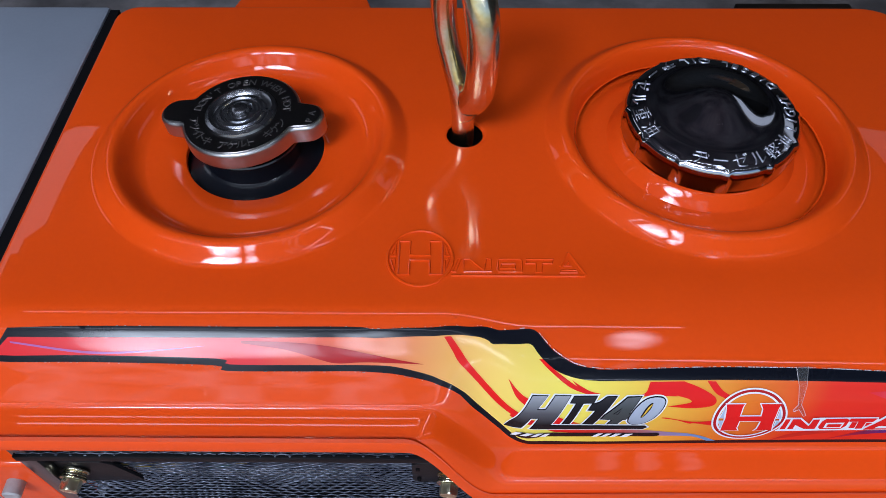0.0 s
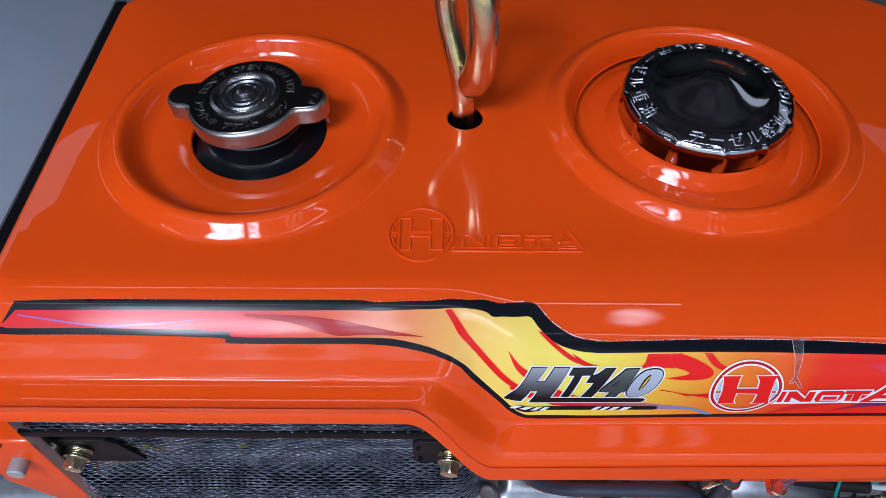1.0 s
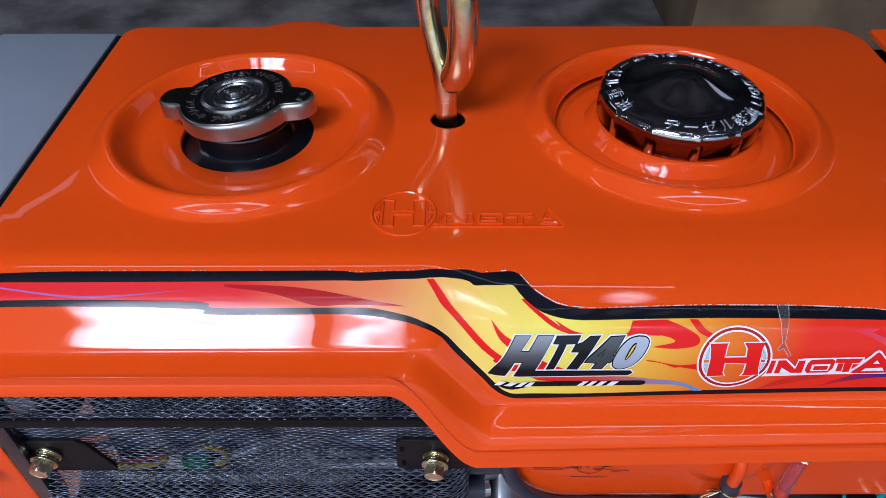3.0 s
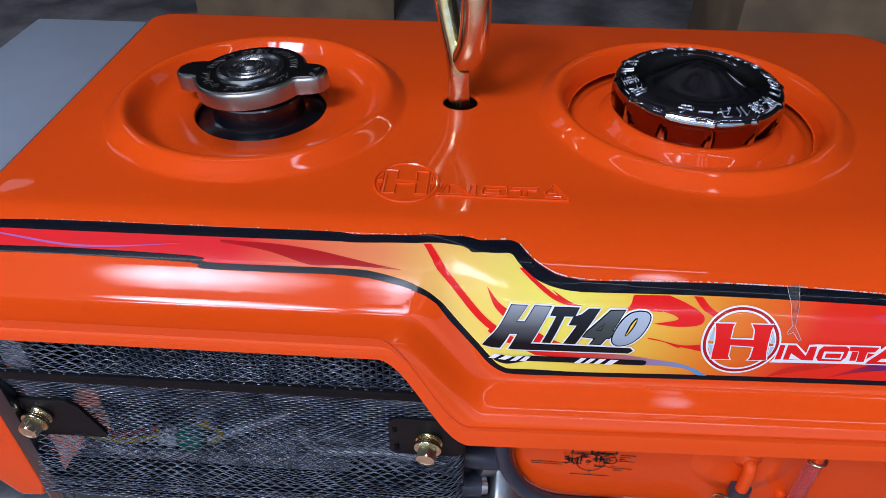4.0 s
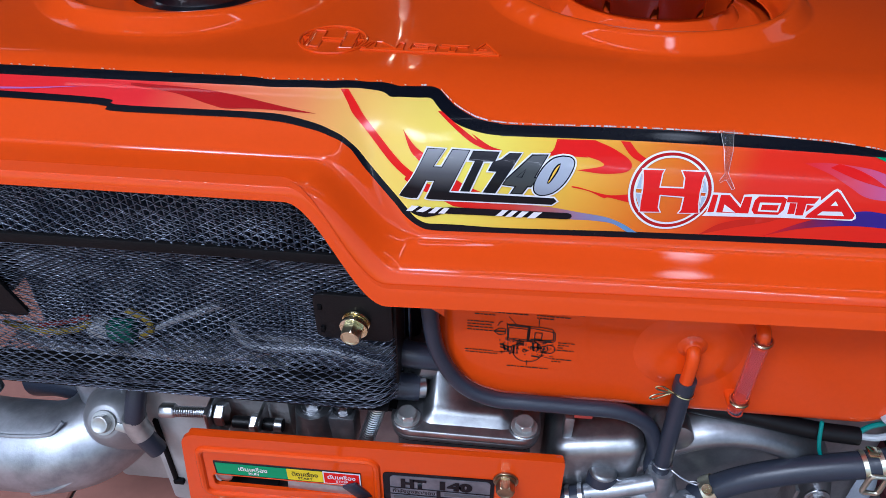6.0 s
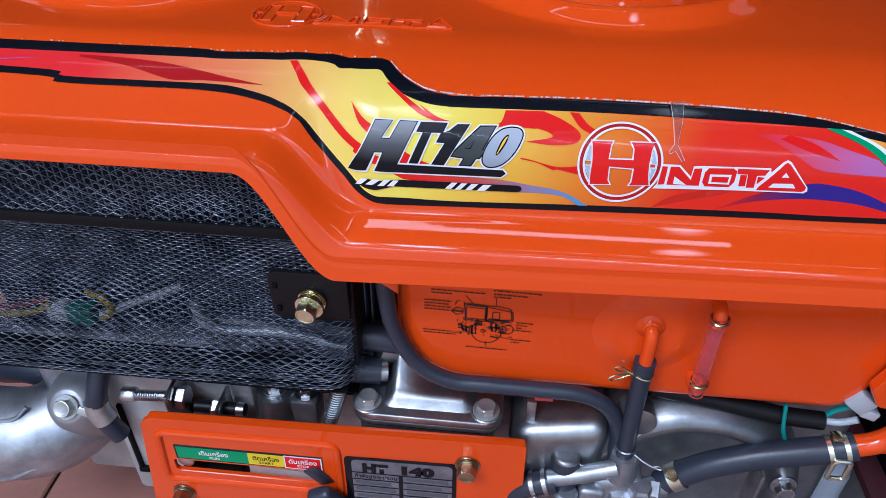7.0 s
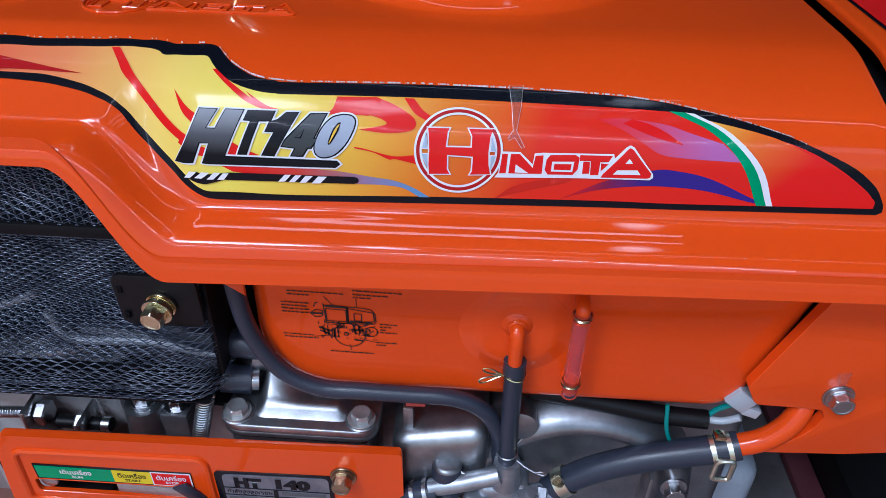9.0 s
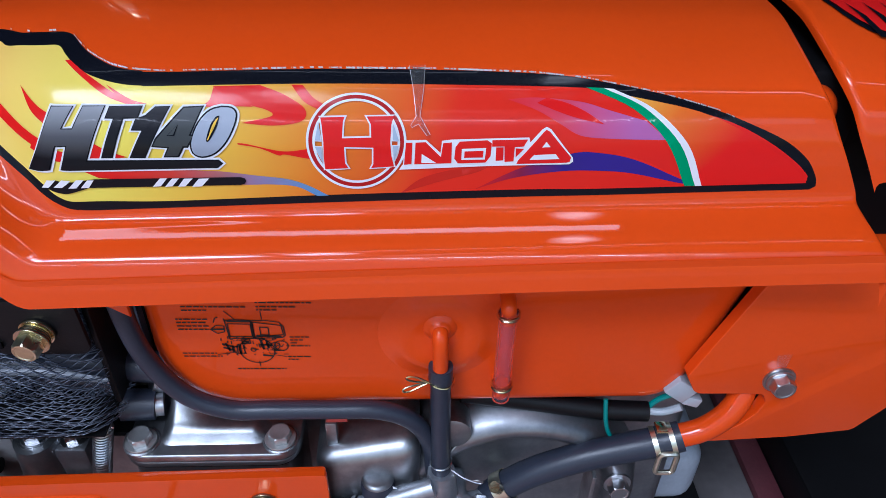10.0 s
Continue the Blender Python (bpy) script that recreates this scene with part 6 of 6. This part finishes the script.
part("bracket", moved(plate(rounded([(-0.0215, 0.0175), (-0.0215, -0.0160), (0.0215, -0.0160), (0.0215, 0.0175)], 0.005, 5), -0.0010, 0.0012, 0.0004), TILT_B), BLACK_MATT, screen)
part("bracket", moved(plate(rounded([(-0.2440, 0.0170), (-0.2440, -0.0170), (-0.1900, -0.0170), (-0.2010, 0.0120), (-0.2070, 0.0170)], 0.003, 4), -0.0010, 0.0012, 0.0004), TILT_B), BLACK_MATT, screen)
for x, z in ((0.0018, 0.4870), (-0.2262, 0.4910)):
    hex_bolt((x, 0.1625, z), 0.0060, pose(0, 0, 0, 96, 0, -6), BOLT_ZINC, ZINC, parent=screen, washers=4, turn=20, height=0.0068)
for x, z in ((-0.0180, 0.4955), (-0.0175, 0.4790)):
    part("slot_mark", moved(box(-0.0012, 0.0012, -0.0013, 0.0, -0.0020, 0.0020, 0.0003), Matrix.Translation((x, 0.1628, z))), DARK, screen)

wires = thing("radiator_wiring", (-0.12, 0.195, 0.41), "coloured wires and connectors tied behind the radiator guard", "wiring")
# Colours dimmed: the shade behind the guard is put into them.
YELLOW = material("dimmed_yellow_wire", (0.34, 0.24, 0.03), 0.5)
DULL_RED = material("dimmed_red_wire", (0.28, 0.02, 0.015), 0.5)
DULL_WHITE = material("dimmed_white_plug", (0.45, 0.46, 0.48), 0.5)
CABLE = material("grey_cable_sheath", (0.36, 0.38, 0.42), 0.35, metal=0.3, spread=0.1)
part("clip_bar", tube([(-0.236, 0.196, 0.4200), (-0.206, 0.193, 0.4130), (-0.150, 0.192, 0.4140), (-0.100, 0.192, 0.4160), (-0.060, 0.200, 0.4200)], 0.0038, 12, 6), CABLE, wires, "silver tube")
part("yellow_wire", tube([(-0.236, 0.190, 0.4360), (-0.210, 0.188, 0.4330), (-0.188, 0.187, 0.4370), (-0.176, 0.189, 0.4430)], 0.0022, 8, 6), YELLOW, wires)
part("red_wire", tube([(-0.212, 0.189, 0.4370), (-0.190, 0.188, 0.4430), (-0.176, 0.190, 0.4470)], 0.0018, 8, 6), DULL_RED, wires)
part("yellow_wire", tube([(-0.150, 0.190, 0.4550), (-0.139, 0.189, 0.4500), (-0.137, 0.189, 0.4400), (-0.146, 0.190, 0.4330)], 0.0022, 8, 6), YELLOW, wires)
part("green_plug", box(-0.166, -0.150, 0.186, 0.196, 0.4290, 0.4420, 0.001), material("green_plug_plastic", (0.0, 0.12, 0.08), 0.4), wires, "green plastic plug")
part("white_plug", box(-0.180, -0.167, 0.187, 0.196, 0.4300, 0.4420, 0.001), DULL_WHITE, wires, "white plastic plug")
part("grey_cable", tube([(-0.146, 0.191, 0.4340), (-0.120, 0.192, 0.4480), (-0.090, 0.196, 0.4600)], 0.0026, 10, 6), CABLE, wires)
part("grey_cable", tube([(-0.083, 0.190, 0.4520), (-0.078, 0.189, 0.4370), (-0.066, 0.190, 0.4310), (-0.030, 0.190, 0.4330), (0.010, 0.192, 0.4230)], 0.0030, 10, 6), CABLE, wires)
part("lower_hose", tube([(-0.09, 0.205, 0.425), (-0.04, 0.202, 0.424), (0.015, 0.200, 0.414)], 0.0105, 16, 5), RUBBER, wires)

# ---- control panel ----
panel = thing("control_panel", (0.0, 0.15, 0.31), "orange control panel with speed lever slot and rating plate", "control panel")


def tilted(bm, slope=0.0):
    for v in bm.verts:
        v.co.z += slope * v.co.x
    return bm


def plate_with_hole(outer, hole, y0, y1):
    bm = bmesh.new()
    edges = []
    for pts in (outer, hole):
        vs = [bm.verts.new((p[0], y0, p[1])) for p in pts]
        edges += [bm.edges.new((a, b)) for a, b in zip(vs, vs[1:] + vs[:1])]
    bmesh.ops.triangle_fill(bm, edges=edges, use_beauty=True)
    ext = bmesh.ops.extrude_face_region(bm, geom=bm.faces[:])
    for v in ext["geom"]:
        if isinstance(v, bmesh.types.BMVert):
            v.co.y = y1
    bmesh.ops.recalc_face_normals(bm, faces=bm.faces)
    return bm


P_OUT = rounded([(-0.1120, 0.3940), (-0.1225, 0.300), (0.1260, 0.300), (0.1245, 0.3985)], [0.010, 0.008, 0.004, 0.002], 8)
SLOT = rounded([(-0.0990, 0.3560), (-0.0990, 0.3435), (0.0020, 0.3435), (0.0020, 0.3560)], 0.003, 4)
part("face", plate_with_hole(P_OUT, SLOT, 0.1465, 0.1495), ORANGE, panel)
part("top_fold", tilted(slab(rounded([(-0.1080, 0.1470), (0.1240, 0.1470), (0.1240, 0.1530), (-0.1080, 0.1530)], 0.002, 3), 0.3932, 0.3958, 0.001), 0.0185), ORANGE, panel)
RIM = rounded([(-0.1035, 0.3815), (-0.1065, 0.3345), (0.0100, 0.3345), (0.0100, 0.3835)], 0.006, 6)
part("slot_rim", tube([(p[0], 0.1468, p[1]) for p in RIM + RIM[:2]], 0.0026, 10, smooth=False), ORANGE, panel)
part("slot_edge", tube([(p[0], 0.1466, p[1]) for p in SLOT + SLOT[:2]], 0.0006, 8, smooth=False), ORANGE, panel)
# Black sheet added behind the slot, coloured as the shade in it.
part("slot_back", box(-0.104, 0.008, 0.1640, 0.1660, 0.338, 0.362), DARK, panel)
part("lever_arm", moved(box(-0.028, 0.028, -0.001, 0.001, -0.0040, 0.0040, 0.0006), pose(-0.022, 0.1490, 0.3475, 0, 3, 0)), BRIGHT_BOLT, panel, "bright steel lever behind the slot")
part("lever_grip", moved(box(-0.0085, 0.0085, -0.0045, 0.0045, -0.0160, 0.0160, 0.0035, 3), pose(0.0040, 0.1390, 0.3375, 18, -24, 0)), RUBBER, panel, "black lever grip")
part("lever_neck", moved(box(-0.0050, 0.0050, -0.0009, 0.0009, -0.0100, 0.0100, 0.0005), pose(-0.0030, 0.1450, 0.3530, 10, -28, 0)), RUBBER, panel)
part("slot_screw", moved(lathe([(0, 0), (0.0052, 0), (0.0055, 0.0008), (0.0052, 0.0030), (0.0040, 0.0036), (0, 0.0038)], 20), pose(-0.0920, 0.1515, 0.3510, 90, 0, 0)), STEEL, panel)
YP = 0.1462


def flat_text(body, x, z, height, grow=0.01, y=YP, width=None):
    bm, (x0, x1, y0, y1) = text_bmesh(body, grow)
    k = height / (y1 - y0)
    kx = width / (x1 - x0) if width else k
    for v in bm.verts:
        v.co = Vector((x + (v.co.x - (x0 + x1) / 2) * kx, y, z + (v.co.y - y0) * k))
    bmesh.ops.recalc_face_normals(bm, faces=bm.faces)
    if bm.faces and sum(f.normal.y for f in bm.faces) > 0:
        bmesh.ops.reverse_faces(bm, faces=bm.faces)
    return bm


INK_YELLOW = ink("sticker_yellow", (0.80, 0.60, 0.02))
label = part("lever_label", box(-0.0955, -0.0002, 0.1458, 0.1464, 0.3572, 0.3705), INK_BLACK, panel, "label with green, yellow and red fields", smooth=False)
for nm, m, a, b in (("green_field", INK_GREEN, -0.0942, -0.0478), ("yellow_field", INK_YELLOW, -0.0478, -0.0245), ("red_field", INK_RED, -0.0238, -0.0012)):
    part(nm, box(a, b, 0.1454, 0.1458, 0.3585, 0.3692), m, label, smooth=False)
part("red_field_rim", box(-0.0246, -0.0004, 0.1455, 0.14575, 0.3578, 0.3699), INK_WHITE, label, smooth=False)
for body, small, x, w, m in (("เดินเครื่อง", "RUN", -0.0700, 0.0190, INK_WHITE), ("ติดเครื่อง", "START", -0.0362, 0.0170, INK_BLACK), ("ดับเครื่อง", "STOP", -0.0125, 0.0180, INK_WHITE)):
    part("thai_words", flat_text(body, x, 0.3632, 0.0050, 0.015, 0.1452, w), m, label, smooth=False)
    part("english_word", flat_text(small, x, 0.3598, 0.0024, 0.015, 0.1452), m, label, smooth=False)
NAMEPLATE = material("brushed_plate", (0.34, 0.38, 0.45), 0.36, metal=0.8, spread=0.14, tint=(0.22, 0.25, 0.30), big=90)
name_plate = part("rating_plate", plate(rounded([(0.0140, 0.3745), (0.0140, 0.3180), (0.0840, 0.3180), (0.0840, 0.3760)], 0.003, 4), 0.1456, 0.1464), INK_BLACK, panel, "black and silver rating plate", smooth=False)
part("plate_field", plate(rounded([(0.0185, 0.3725), (0.0185, 0.3200), (0.0815, 0.3200), (0.0815, 0.3740)], 0.003, 4), 0.1453, 0.1456), NAMEPLATE, name_plate, smooth=False)
part("plate_word", flat_text("HT", 0.0335, 0.3619, 0.0080, 0.075, 0.1451, 0.0150), INK_BLACK, name_plate, smooth=False)
part("plate_word", flat_text("140", 0.0602, 0.3624, 0.0080, 0.075, 0.1451, 0.0190), INK_BLACK, name_plate, smooth=False)
for i in range(6):
    part("plate_line", box(0.0185, 0.0815, 0.1450, 0.1453, 0.3605 - 0.0068 * i, 0.3612 - 0.0068 * i), INK_BLACK, name_plate, smooth=False)
part("plate_line", box(0.0480, 0.0505, 0.14495, 0.1453, 0.3200, 0.3605), INK_BLACK, name_plate, smooth=False)
words = []
for i in range(5):
    for a, b in ((0.0205, 0.0460 - 0.003 * (i % 2)), (0.0530, 0.0790 - 0.004 * (i % 3 == 1))):
        if i or a > 0.04:
            words.append(box(a, b, 0.1450, 0.1453, 0.3562 - 0.0068 * i, 0.3590 - 0.0068 * i))
part("plate_word", flat_text("กำลังสูงสุด/รอบ", 0.0335, 0.3545, 0.0052, 0.01, 0.1450, 0.0270), INK_BLACK, name_plate, smooth=False)
bars = part("small_print", join(*words), material("plate_print", (0.10, 0.10, 0.11), 0.5), name_plate, "unreadable small print as bars", smooth=False)
tagged(bars, kind="stuff")
hex_bolt((0.0905, 0.1465, 0.3770), 0.0058, FRONT, BRONZE_BOLT, parent=panel, washers=2, turn=5)
hex_bolt((-0.0985, 0.1465, 0.3200), 0.0058, FRONT, BRONZE_BOLT, parent=panel, washers=2, turn=22)
part("bracket", box(0.03, 0.10, 0.1495, 0.1600, 0.33, 0.36, 0.001), BLACK_MATT, panel)
part("bracket", box(-0.10, -0.06, 0.1495, 0.1860, 0.31, 0.335, 0.001), BLACK_MATT, panel)
part("cover_tab", plate([(0.0430, 0.540), (0.0510, 0.540), (0.0510, 0.5060), (0.0400, 0.5140)], 0.1500, 0.1515, 0.0004), ORANGE, cover)

# ---- floor tiles ----
tile_mesh = None
for i in range(-5, 5):
    for j in range(-7, 3):
        if j > -2 and i > 0:
            continue
        if tile_mesh is None:
            bm = box(-0.148, 0.148, -0.148, 0.148, 0, 0.006, 0.002, 1)
            t = part("tile", bm, TILE, pad, smooth=False)
            tile_mesh = t.data
        else:
            t = new("tile", tile_mesh)
            t.parent = pad
        t.location = (i * 0.30 + 0.05, j * 0.30 + 0.15, 0.0055)

CARDBOARD = material("brown_cardboard", (0.24, 0.16, 0.09), 0.8, spread=0.2, tint=(0.13, 0.085, 0.05), big=6)
for x, y, w, d, h in ((0.85, 1.75, 0.5, 0.4, 0.30), (-0.55, 2.2, 0.6, 0.4, 0.22), (1.6, 2.3, 0.5, 0.5, 0.5)):
    crate = thing("cardboard_box", (x, y, 0), "brown cardboard box on the dark floor", "box", "boxes behind the engine")
    part("body", box(x - w / 2, x + w / 2, y - d / 2, y + d / 2, 0, h, 0.004), CARDBOARD, crate)
    part("tape", box(x - w / 2 - 0.001, x + w / 2 + 0.001, y - 0.03, y + 0.03, h - 0.05, h + 0.001), NAMEPLATE, crate)
